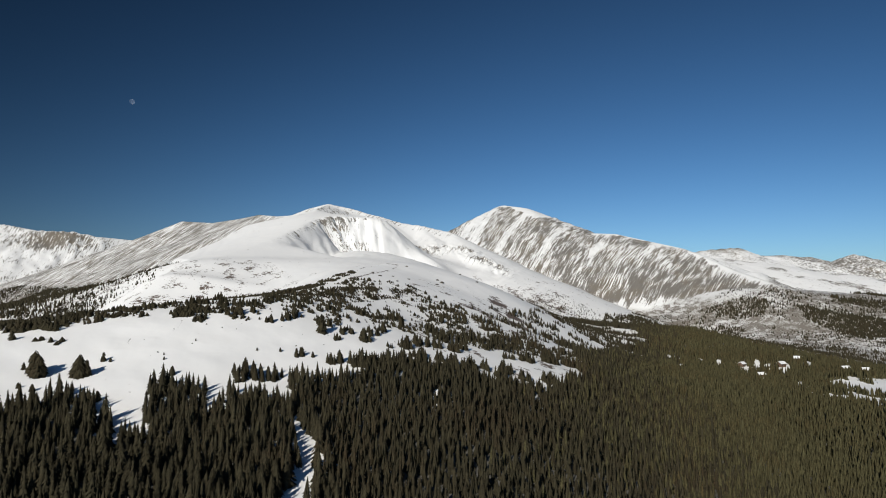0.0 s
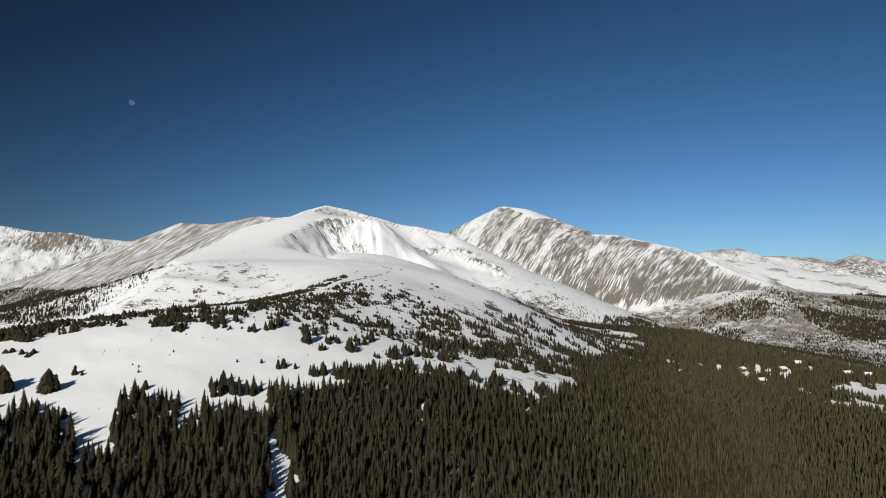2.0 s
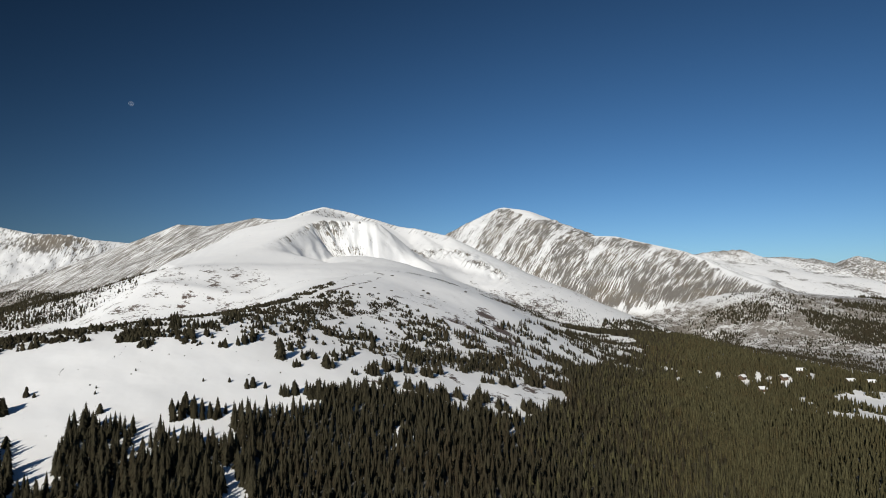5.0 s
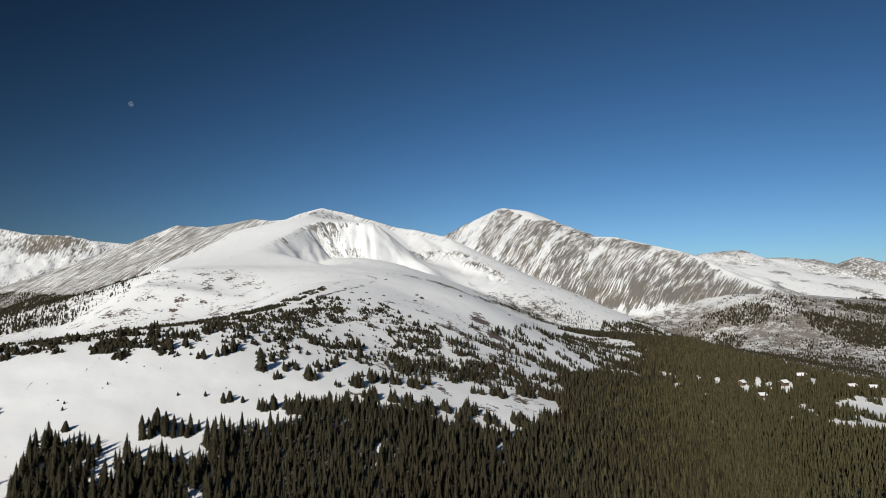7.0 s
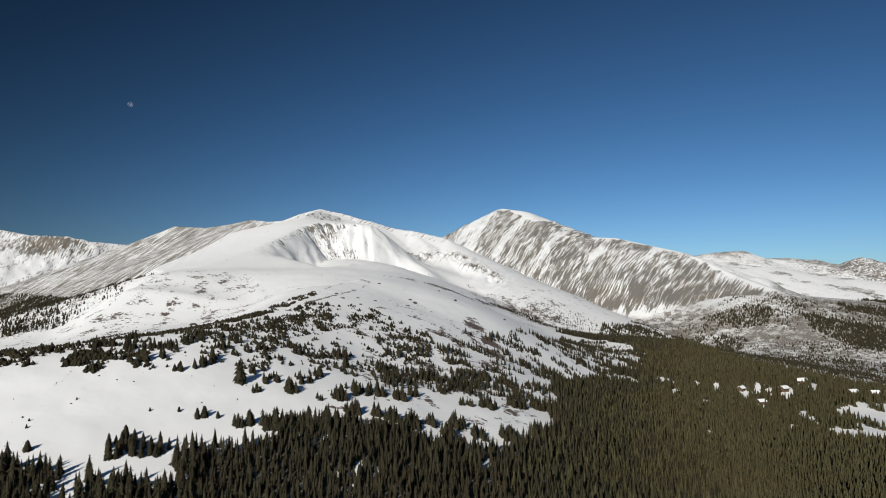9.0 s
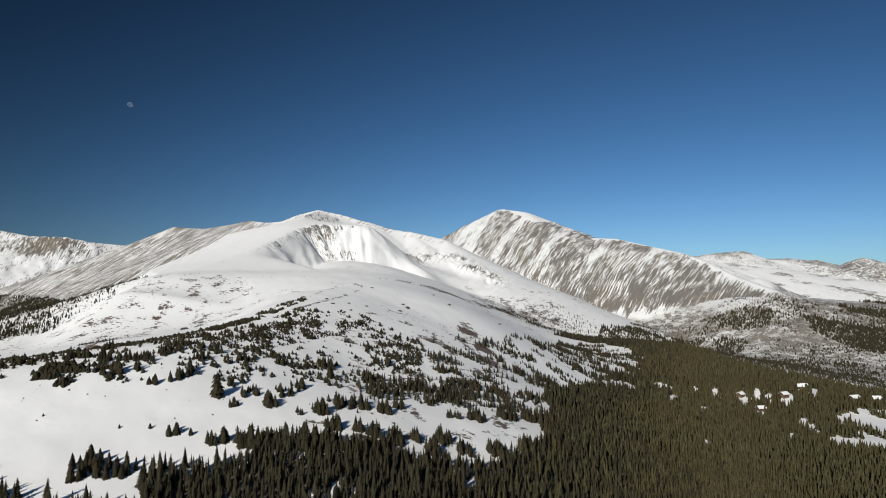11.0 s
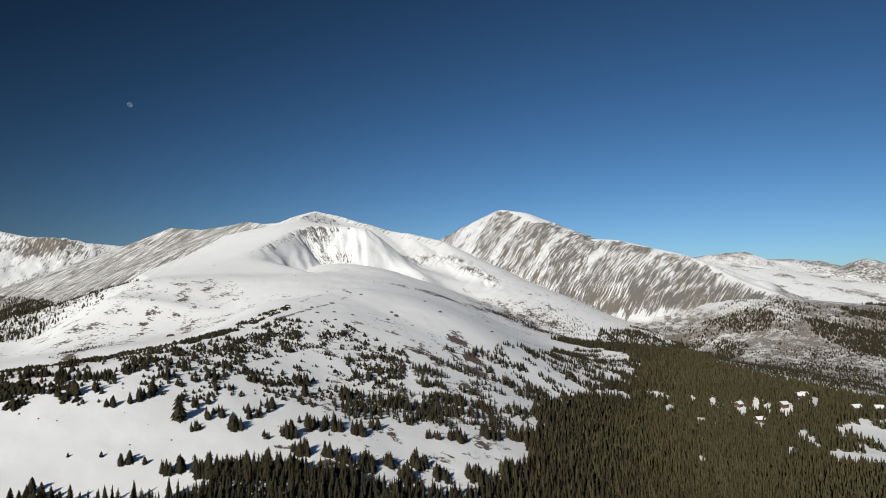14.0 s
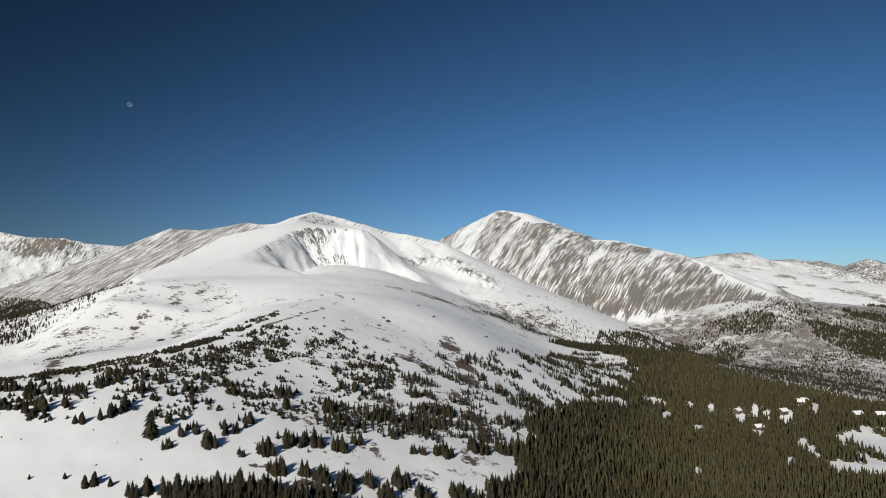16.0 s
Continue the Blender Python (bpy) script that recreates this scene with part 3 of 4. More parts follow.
# thickets between slope and scrub: x, y, half width, trees, tallest height
THICKETS = [(-61, 404, 4.7, 8, 3), (-80, 382, 5.8, 10, 2.5), (-85, 363, 4.3, 8, 2.5), (-9, 384, 5.6, 14, 5), (-14, 328, 6.3, 18, 5), (-5, 334, 5.3, 14, 6), (6, 334, 3.7, 12, 6), (12, 346, 2.2, 5, 6), (-12, 304, 3.4, 10, 7), (-2, 306, 1.4, 5, 7), (5, 305, 3.3, 10, 6), (0, 374, 4.2, 8, 4), (13, 385, 4.9, 10, 5), (23, 388, 3.7, 8, 5), (31, 436, 5.0, 12, 6), (41, 442, 5.0, 10, 5), (53, 421, 4.8, 12, 6), (65, 424, 4.8, 12, 6)]
# stands among the brown scrub: x, y, half width, trees, tallest height
SCRUB_STANDS = [(43, 419, 6.8, 10, 4), (25, 367, 5.8, 10, 5), (39, 353, 3.9, 8, 5), (50, 359, 5.7, 16, 6), (67, 376, 6.0, 16, 7), (81, 386, 4.7, 14, 7), (83, 442, 3.6, 5, 4), (96, 522, 6.2, 8, 4), (117, 540, 9.2, 14, 6), (139, 565, 6.8, 10, 5), (131, 586, 10.1, 12, 4), (103, 574, 5.9, 8, 4), (77, 532, 5.4, 8, 5), (-15, 433, 5.7, 12, 4), (2, 460, 3.8, 6, 4), (16, 433, 1.4, 2, 4), (34, 320, 4.5, 14, 6), (22, 312, 3.4, 8, 5), (14, 304, 4.7, 14, 6)]
# wind-pressed bushes along the crest of the slope: x, y, half width, trees, tallest height
CREST_BUSHES = [(-122, 296, 3.7, 10, 2.6), (-135, 300, 3.8, 10, 2.6), (-132, 307, 9.6, 30, 3.4), (-116, 313, 6.4, 12, 2.4), (-107, 306, 4.3, 8, 2.2), (-153, 318, 4.1, 8, 2.6), (-161, 311, 6.0, 14, 2.2), (-164, 299, 5.2, 14, 2.2), (-183, 305, 4.8, 8, 2), (-191, 300, 5.5, 10, 3), (-189, 281, 8.1, 24, 4.2), (-198, 278, 7.2, 22, 4.2), (-179, 263, 2.4, 6, 2.4), (-171, 261, 3.0, 6, 2.4), (-435, 607, 17.9, 15, 3.6), (-402, 614, 14.1, 12, 3.6)]
# rows of trees where the scrub meets the valley forest: x, y, half width, trees, tallest height
VALLEY_ROWS = [(172, 618, 10.9, 16, 6), (202, 702, 12.6, 16, 6), (234, 744, 12.1, 14, 6), (187, 717, 10.2, 12, 6), (204, 654, 9.4, 14, 7), (241, 725, 6.6, 10, 6), (216, 788, 11.4, 10, 5), (275, 882, 11.4, 10, 5), (143, 552, 6.7, 12, 6), (166, 642, 7.9, 8, 5), (123, 659, 8.0, 8, 4), (158, 703, 8.7, 10, 5), (119, 607, 6.3, 8, 4)]
# bushy trees along the front of the forest: x, y, half width, trees, tallest height
FOREST_FRONT = [(-39, 278, 5.0, 16, 7), (-32, 280, 5.0, 14, 6), (-25, 282, 4.9, 16, 7.5), (-18, 285, 4.5, 18, 8), (-10, 287, 4.5, 18, 8), (-52, 275, 2.3, 6, 5), (-48, 278, 1.1, 3, 6), (1, 287, 3.6, 10, 6), (10, 291, 4.1, 12, 6), (31, 305, 4.7, 12, 6), (44, 315, 4.9, 14, 6), (58, 323, 5.1, 14, 6), (73, 336, 4.8, 14, 7)]
# the small grove before the forest edge
GROVE = [(-85, 253), (-81, 254), (-78, 254), (-86, 246), (-83, 249), (-79, 250), (-75, 254), (-72, 254), (-70, 251), (-69, 254), (-88, 250), (-82, 244), (-84, 243), (-75, 247), (-71, 249), (-86, 251), (-83, 252), (-80, 252), (-84, 248), (-80, 249), (-77, 252), (-76, 249), (-74, 252), (-82, 246), (-78, 247), (-73, 249), (-87, 248), (-71, 252)]

# ---- the ground mesh ----
def sheet():
    """The ground as one sheet round the flight, finer ahead of it and towards the middle."""
    ahead = np.linspace(-0.76, 0.76, 560)
    rest = np.linspace(0.76, 2 * math.pi - 0.76, 60)[1:-1]
    turn = np.concatenate([ahead, rest])
    reach = np.concatenate([[0.5, 8, 25, 45], 62 * (1350 / 62) ** np.linspace(0, 1, 310)[:-1], np.linspace(1350, 2750, 235)[:-1], 2750 * (4700 / 2750) ** np.linspace(0, 1, 60)])
    a, r = np.meshgrid(turn, reach)
    x, y = r * np.sin(a), r * np.cos(a)
    z, which, along, below, slide = land(x, y)
    na, nr = len(turn), len(reach)
    i, j = np.meshgrid(np.arange(na), np.arange(nr - 1))
    k = (i + 1) % na
    faces = np.stack([j * na + i, j * na + k, (j + 1) * na + k, (j + 1) * na + i], -1).reshape(-1, 4)
    faces = faces[:, ::-1]
    mesh = bpy.data.meshes.new("ground")
    mesh.vertices.add(x.size)
    mesh.vertices.foreach_set("co", np.stack([x, y, z], -1).ravel())
    mesh.loops.add(faces.size)
    mesh.loops.foreach_set("vertex_index", faces.ravel())
    mesh.polygons.add(len(faces))
    mesh.polygons.foreach_set("loop_start", np.arange(0, faces.size, 4))
    mesh.update(calc_edges=True)
    mesh.polygons.foreach_set("use_smooth", np.ones(len(faces), bool))
    for name, values in zip(("rock", "brush", "along", "slide", "shaded_litter", "aspen"), cover(x, y, z, which, along, below, slide)):
        mesh.attributes.new(name, "FLOAT", "POINT").data.foreach_set("value", values.ravel().astype(np.float32))
    mesh.materials.append(GROUND)
    return tagged(new("ground", mesh), "snow-covered mountain slopes with bare rock and brown scrub", "ground", kind="structure")


def near_line(x, y, line, wide):
    """1 on a line of the plan, easing to 0 beside it."""
    best = np.full(x.shape, 1e9)
    for (ax, ay), (bx, by) in zip(line[:-1], line[1:]):
        u = np.clip(((x - ax) * (bx - ax) + (y - ay) * (by - ay)) / ((bx - ax) ** 2 + (by - ay) ** 2), 0, 1)
        best = np.minimum(best, np.hypot(x - ax - u * (bx - ax), y - ay - u * (by - ay)))
    return np.exp(-(best / wide) ** 2)


# patches of brown willow scrub: x, y, half widths
SCRUB = [(16, 409, 8, 15), (32, 388, 10, 12), (26, 502, 15, 7), (53, 576, 10, 20), (66, 523, 10, 36), (61, 476, 9, 20), (-18, 305, 4, 2.5), (20, 314, 8, 5), (2, 300, 6, 4), (45, 430, 8, 10)]


def cover(x, y, z, which, along, below, slide):
    """How much bare rock and scrub lies open, where the forest floor is painted dark, with the lie of the gullies."""
    wander = fbm(x / 70, y / 70, 3, 120)
    rock = 0.06 + 0.06 * fbm(x / 150, y / 150, 3, 121)
    rock = rock - 0.3 * (1 - ramp(y, 340, 480))
    # tundra lines on the low slopes below the west massif
    rock = rock + 0.16 * ramp(wander, 0.05, 0.5) * ramp(y + 0.4 * x, 600, 900) * ramp(np.hypot(x + 150, y - 1050), 200, 350)
    east = which == 1
    foot = z - 0.19 * np.maximum(0, x - 590)
    fans = z - 0.10 * np.maximum(0, x - 590) + 11 * value_noise(along / 19, slide / 300, 127) + 11 * value_noise(along / 7, slide / 150, 128)
    face = 0.50 + 0.10 * ramp(-z - 14 * wander, -125, -90) + 0.10 * fbm(along / 14, slide / 60, 2, 129) - 0.46 * ramp(-fans, -51, -29)
    shelf = 10 + 120 * ramp(x, 285, 380) * (1 - ramp(x, 430, 610)) + 12 * value_noise(along / 20, slide / 200, 133)
    crown = 0.75 * (1 - ramp(below - shelf, -9, 9))
    lane = 0.26 * np.exp(-((along - 1.0) % 170 - 85) ** 2 / 200) * ramp(z, 130, 220) + 0.26 * np.exp(-((np.arctan2(x, y) * 2200 - 0.2 * slide + 328) / 26) ** 2) * ramp(z, 150, 200)
    rock = np.where(east, (face - crown - lane) * ramp(below, 0, 14) * (1 - 0.8 * ramp(x + 60 * wander, 830, 960)) + 0.05, rock)
    west = which == 2
    left = ramp(-x - 490 + 60 * wander, -40, 60)
    cap = (1 - ramp(below, 25, 48)) * ramp(x, -520, -440) * (1 - ramp(x, 40, 90))
    inner, u = bowl(x, y)
    headwall = ramp(inner, -2, 10) * (1 - ramp(inner, 85, 125)) * steep_part(x, y) * ramp(z, 158, 172)
    crags = outcrops(x, y)
    rock = np.where(west, 0.10 + 0.42 * left + 0.34 * cap * (0.7 + wander), rock)
    rock = np.where(which == 3, 0.04 + 0.40 * ramp(-x - 500 + 30 * wander, 0, 40), rock)
    rock = np.where(which == 3, rock + 0.36 * ramp(z + 18 * wander, 276, 292), rock)
    rock = np.where((which == 2) | (which == 3), rock + 0.33 * headwall * (0.75 + 0.5 * ramp(u, 300, 370) - 0.95 * ramp(u, 400, 520) + 0.7 * wander) + 0.2 * np.exp(-((inner - 3) / 9) ** 2) * steep_part(x, y), rock)
    crag = np.exp(-((x + 1775) / 150) ** 2) * (1 - ramp(below + 60 * wander, 130, 260)) * ramp(below, 8, 30)
    rock = np.where(which == 4, 0.32 + 0.45 * crag + 0.16 * wander, rock)
    rock = np.where(which == 5, 0.30 + 0.34 * fbm(x / 120, y / 160, 3, 126) + 0.18 * (1 - ramp(below, 20, 90)), rock)
    rock = np.where(which == 6, 0.54 + 0.14 * wander, rock)
    slide = np.where(which >= 5, slide * 5, slide)
    rock = np.where(which == 7, 0.14 + 0.40 * ramp(wander, 0.0, 0.4), rock)
    rock = np.maximum(rock, np.where((which == 1) | (y < 1300), 0, 0.10 + (0.50 + 0.35 * fbm(x / 15, y / 22, 2, 125)) * crags))
    rock = np.maximum(rock, 0.50 * np.exp(-((x - 1080 + 0.4 * (y - 1880)) / 70) ** 2 - ((y - 1880) / 110) ** 2))
    # grass and stones that show through thin snow
    basin = ramp(1.2 - np.hypot((x + 320) / 130, (y - 790) / 150), 0, 0.5)
    strip = np.maximum(near_line(x, y, [(-77, 488), (-67, 521), (-58, 557), (-52, 596), (-48, 640), (-59, 661), (-113, 827)], 2.6), near_line(x, y, [(-81, 549), (-77, 597), (-73, 666)], 2.2))
    foot_line = near_line(x, y, [(-75, 990), (-16, 1007), (28, 1001), (74, 1089), (140, 1201)], 16)
    strip = np.maximum(strip, near_line(x, y, [(-256, 531), (-274, 560), (-284, 610), (-271, 646)], 9))
    tufts = fbm(x / 13, y / 15, 3, 131)
    willow = np.zeros(x.shape)
    for cx, cy, wide, deep in SCRUB:
        willow = np.maximum(willow, np.exp(-((x - cx) / (1.2 * wide)) ** 2 - ((y - cy) / (1.2 * deep)) ** 2))
    brush = ramp(willow, 0.10, 0.75) * (0.70 + 0.25 * wander + 0.9 * tufts)
    brush = np.maximum(brush, (0.72 + 0.55 * tufts) * strip)
    brush = np.maximum(brush, (0.26 + 0.5 * tufts) * ramp(1.3 - np.hypot((x - 30) / 75, (y - 450) / 150), 0, 0.6))
    brush = np.maximum(brush, (0.30 + 0.6 * tufts) * basin)
    brush = np.maximum(brush, (0.40 + 0.3 * tufts) * foot_line)
    brush = np.maximum(brush, (0.50 + 0.4 * tufts) * ramp(1.25 - np.hypot((x - 190) / 120, (y - 1270) / 140), 0, 0.5))
    # thin snow over tundra, but for the clean drifts of the shoulder and the dome
    drift = np.maximum(ramp(1.25 - np.hypot((x + 10 + 0.12 * (y - 800)) / 85, (y - 830) / 290), 0, 0.3), ramp(1.2 - np.hypot((x + 110) / 75, (y - 265) / 70), 0, 0.3))
    tundra = ramp(y, 560, 700) * (1 - drift) * (which != 1) * (1 - ramp(z, 108, 124))
    brush = np.maximum(brush, (0.10 + 0.3 * wander + 0.6 * tufts) * tundra)
    brush = np.maximum(brush, (0.42 + 0.3 * tufts) * ramp(-x - 440 + 30 * wander, 0, 60) * ramp(y, 650, 760) * (z < 110))
    aspen = ramp(y - 0.1 * x, 715, 780) * ramp(x, 300, 420) * (1 - ramp(foot + 14 * wander, 16, 40)) * (which < 2)
    brush = np.maximum(brush, (0.62 + 0.25 * wander + 0.35 * tufts) * aspen)
    brush = brush - 0.25 * (1 - ramp(brush, 0, 0.25))
    # shade under the dense stands, painted as dark ground a little inside their edge
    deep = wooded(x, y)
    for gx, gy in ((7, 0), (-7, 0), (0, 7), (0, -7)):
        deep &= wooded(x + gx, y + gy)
    shaded_litter = deep.astype(float)
    return rock, brush, along, slide, shaded_litter, np.clip(aspen * (0.75 + 0.6 * wander + 0.5 * tufts), 0, 1)


ground = sheet()
# ---- trees ----
def conifer(tiers, sides, seed, wide=0.17, bare=0.04, bushy=0.8):
    """Points and faces of one spruce crown, 1 high: tiers of ragged, drooping boughs over a core, all joined."""
    rng = np.random.default_rng(seed)
    rings = []
    for k in range(tiers):
        low = bare + (0.94 - bare) * (k / tiers) ** 0.95
        outer = wide * (1 - low) ** bushy * rng.uniform(0.85, 1.12) + 0.010
        angle = rng.uniform(0, 0.6) + np.arange(sides) * 2 * math.pi / sides + rng.uniform(-0.22, 0.22, sides)
        reach = outer * np.where(np.arange(sides) % 2 == k % 2, 1.0, 0.50) * rng.uniform(0.65, 1.25, sides)
        drop = 0.30 * reach + rng.uniform(-0.35, 0.35, sides) / tiers * 0.5
        rings.append(np.stack([reach * np.cos(angle), reach * np.sin(angle), low - drop], -1))
        up = bare + (0.94 - bare) * ((k + 0.62) / tiers) ** 0.95
        inner = outer * rng.uniform(0.22, 0.42, sides)
        rings.append(np.stack([inner * np.cos(angle + 0.2), inner * np.sin(angle + 0.2), up + rng.uniform(-0.01, 0.01, sides)], -1))
    points = np.concatenate(rings + [np.array([[rng.uniform(-0.01, 0.01), rng.uniform(-0.01, 0.01), 1.0]])])
    faces = []
    for k in range(len(rings) - 1):
        for i in range(sides):
            j = (i + 1) % sides
            faces.append((k * sides + i, k * sides + j, (k + 1) * sides + j))
            faces.append((k * sides + i, (k + 1) * sides + j, (k + 1) * sides + i))
    top = len(rings) * sides
    for i in range(sides):
        faces.append((top - sides + i, top - sides + (i + 1) % sides, top))
    return points, np.array(faces)


def boughs(tiers, around, seed, wide=0.2, bare=0.03, bushy=0.8):
    """Points and faces of one spruce crown, 1 high: a ragged core and single drooping boughs up a spiral, each a slim ridged spray."""
    rng = np.random.default_rng(seed)
    ring = np.arange(6) * math.pi / 3
    points, faces = [], []
    for k, (r, h) in enumerate(((0.62, 0.0), (0.46, 0.30), (0.24, 0.62))):
        r = r * wide * rng.uniform(0.75, 1.2, 6)
        points.append(np.stack([r * np.cos(ring), r * np.sin(ring), bare + h + rng.uniform(-0.05, 0.05, 6)], -1))
        for i in range(6):
            if k:
                faces += [(6 * k - 6 + i, 6 * k - 6 + (i + 1) % 6, 6 * k + (i + 1) % 6), (6 * k - 6 + i, 6 * k + (i + 1) % 6, 6 * k + i)]
    points.append(np.array([[0, 0, 1.0]]))
    faces += [(12 + i, 12 + (i + 1) % 6, 18) for i in range(6)]
    start, total = 19, tiers * around
    for k in range(total):
        h = bare + (0.93 - bare) * ((k + rng.uniform(0, 1)) / total) ** 1.25
        turn = 2.4 * k + rng.uniform(-0.5, 0.5)
        out = (wide * (1 - h) ** bushy + 0.012) * rng.uniform(0.7, 1.4)
        half = 0.21 * out * rng.uniform(0.6, 1.3)
        drop = out * rng.uniform(0.3, 0.75)
        c, s = math.cos(turn), math.sin(turn)
        shape = ((0.1 * out, 0, h + 0.55 * out), (0.6 * out, half, h - 0.7 * drop), (out, 0, h - drop), (0.6 * out, -half, h - 0.7 * drop))
        points.append(np.array([(x * c - y * s, x * s + y * c, z) for x, y, z in shape]))
        faces += [(start, start + 2, start + 1), (start, start + 3, start + 2)]
        start += 4
    return np.concatenate(points), np.array(faces)


def mesh_of(name, points, faces, surface):
    mesh = bpy.data.meshes.new(name)
    mesh.vertices.add(len(points))
    mesh.vertices.foreach_set("co", np.asarray(points, float).ravel())
    mesh.loops.add(faces.size)
    mesh.loops.foreach_set("vertex_index", faces.ravel())
    mesh.polygons.add(len(faces))
    mesh.polygons.foreach_set("loop_start", np.arange(0, faces.size, 3))
    mesh.update(calc_edges=True)
    mesh.materials.append(surface)
    return mesh


def grove(name, x, y, heights, shapes, label, category="forest", needles=None):
    """Many trees, past counting, as one mesh."""
    if not len(x):
        return None
    places = np.stack([x, y, land(x, y)[0]], -1)
    rng = np.random.default_rng(len(places))
    all_points, all_faces, start = [], [], 0
    kinds = rng.integers(0, len(shapes), len(places))
    for kind, (points, faces) in enumerate(shapes):
        mine = np.where(kinds == kind)[0]
        turn = rng.uniform(0, 6.28, len(mine))
        c, s, h = np.cos(turn), np.sin(turn), heights[mine]
        w = h * rng.uniform(0.85, 1.2, len(mine))
        lean_x, lean_y = rng.normal(0, 0.025, (2, len(mine)))
        px = (points[None, :, 0] * c[:, None] - points[None, :, 1] * s[:, None]) * w[:, None] + places[mine, 0:1]
        py = (points[None, :, 0] * s[:, None] + points[None, :, 1] * c[:, None]) * w[:, None] + places[mine, 1:2]
        rise = points[None, :, 2] * h[:, None]
        px, py = px + rise * lean_x[:, None], py + rise * lean_y[:, None]
        all_points.append(np.stack([px, py, rise + places[mine, 2:3] - 0.3], -1).reshape(-1, 3))
        all_faces.append((faces[None] + (np.arange(len(mine)) * len(points))[:, None, None] + start).reshape(-1, 3))
        start += len(mine) * len(points)
    return tagged(new(name, mesh_of(name, np.concatenate(all_points), np.concatenate(all_faces), needles or NEEDLES)), label, category, kind="stuff")


def trunk_mesh(seed):
    """A tapered trunk, 1 high, reaching into the crown."""
    rng = np.random.default_rng(seed)
    points, faces, sides = [], [], 7
    for k, (h, r) in enumerate(((-0.03, 0.020), (0.02, 0.016), (0.3, 0.012), (0.9, 0.003))):
        bend = rng.uniform(-0.004, 0.004, 2)
        for i in range(sides):
            a = 2 * math.pi * i / sides
            points.append((r * math.cos(a) + bend[0], r * math.sin(a) + bend[1], h))
            if k:
                b, j = (k - 1) * sides, (i + 1) % sides
                faces += [(b + i, b + j, b + sides + j), (b + i, b + sides + j, b + sides + i)]
    return mesh_of("trunk", points, np.array(faces), BARK)


SPRUCE = [(mesh_of("crown", *boughs(18, 13, 50 + k, (0.19, 0.22, 0.24, 0.20, 0.26)[k], 0.05, (0.7, 0.85, 0.75, 0.9, 0.8)[k]), NEEDLES), trunk_mesh(k)) for k in range(5)]
SQUAT = [(mesh_of("crown", *boughs(13, 12, 70 + k, 0.30 + 0.05 * k, 0.0, 0.52), NEEDLES), trunk_mesh(9 + k)) for k in range(3)]


def spruce(x, y, height, kind, turn, label, group, stock):
    """One tree: an Empty at its foot with trunk and crown under it."""
    base = new("spruce")
    z = float(land(np.array([x]), np.array([y]))[0][0])
    base.matrix_world = Matrix.LocRotScale((x, y, z - 0.1), Euler((radians(1.5 * math.sin(turn * 7)), radians(1.5 * math.cos(turn * 5)), turn)), (height,) * 3)
    crown, trunk = stock[kind % len(stock)]
    for name, mesh in (("trunk", trunk), ("crown", crown)):
        new(name, mesh).parent = base
    return tagged(base, label, "tree", group)


def scatter(spacing, box, seed):
    rng = np.random.default_rng(seed)
    x, y = np.meshgrid(np.arange(box[0], box[2], spacing), np.arange(box[1], box[3], spacing))
    x, y = x.ravel(), y.ravel()
    return x + rng.uniform(-0.45, 0.45, x.size) * spacing, y + rng.uniform(-0.45, 0.45, x.size) * spacing


rng = np.random.default_rng(7)
for x, y, h in LONE_SOUTH + LONE_NORTH:
    text = "low wind-shaped spruce bush on open snow" if h < 2.6 else "lone dark green spruce on the open snowfield"
    spruce(x, y, h * 1.12, int(rng.integers(0, 5)), rng.uniform(0, 6.28), text, "spruces on the snowfield", SQUAT)
for x, y in GROVE:
    spruce(x, y, float(rng.uniform(3.6, 6.4)), int(rng.integers(0, 5)), rng.uniform(0, 6.28), "dark green spruce in a small grove on the snow", "spruces of the small grove", SPRUCE)

def young(x, y):
    """1 in the young, close-grown pole stand, 0 in the old stand beside the clearing."""
    return ramp(x + 0.35 * (y - 200) + 5 * value_noise(x / 15, y / 15, 57), -44, -34)


# the clumps on the slope, tree by tree, then the thickets below them
def clump(rows, seed):
    """Places and heights of the trees of some clumps, taller in the middle."""
    dice = np.random.default_rng(seed)
    out = []
    for cx, cy, wide, count, tall in rows:
        for k in range(round(1.35 * count)):
            a, r = dice.uniform(0, 6.28), math.sqrt(dice.uniform(0, 1))
            out.append((cx + wide * r * math.cos(a), cy + 0.9 * wide * r * math.sin(a), 1.22 * tall * (1.15 - 0.45 * r) * dice.uniform(0.55, 1.1)))
    return np.array(out)


for cx, cy, h in clump(SLOPE_WEST, 21):
    spruce(float(cx), float(cy), float(h), int(rng.integers(0, 5)), rng.uniform(0, 6.28), "dark green spruce in a clump on the snow slope", "spruces on the snow slope", SPRUCE if h > 2.4 else SQUAT)
stand = clump(SLOPE_EAST + THICKETS + SCRUB_STANDS + VALLEY_ROWS + FOREST_FRONT, 22)
grove("spruce_thickets", stand[:, 0], stand[:, 1], stand[:, 2], [boughs(7, 7, 500 + k, 0.23 + 0.02 * k, 0.0, 0.75) for k in range(6)], "dark green spruce thickets between snow and brown scrub", "trees")
stand = clump(CREST_BUSHES, 23)
grove("crest_bushes", stand[:, 0], stand[:, 1], stand[:, 2], [boughs(7, 8, 520 + k, 0.55 + 0.08 * k, 0.0, 0.6) for k in range(4)], "dark wind-pressed spruce bushes along the crest", "trees")

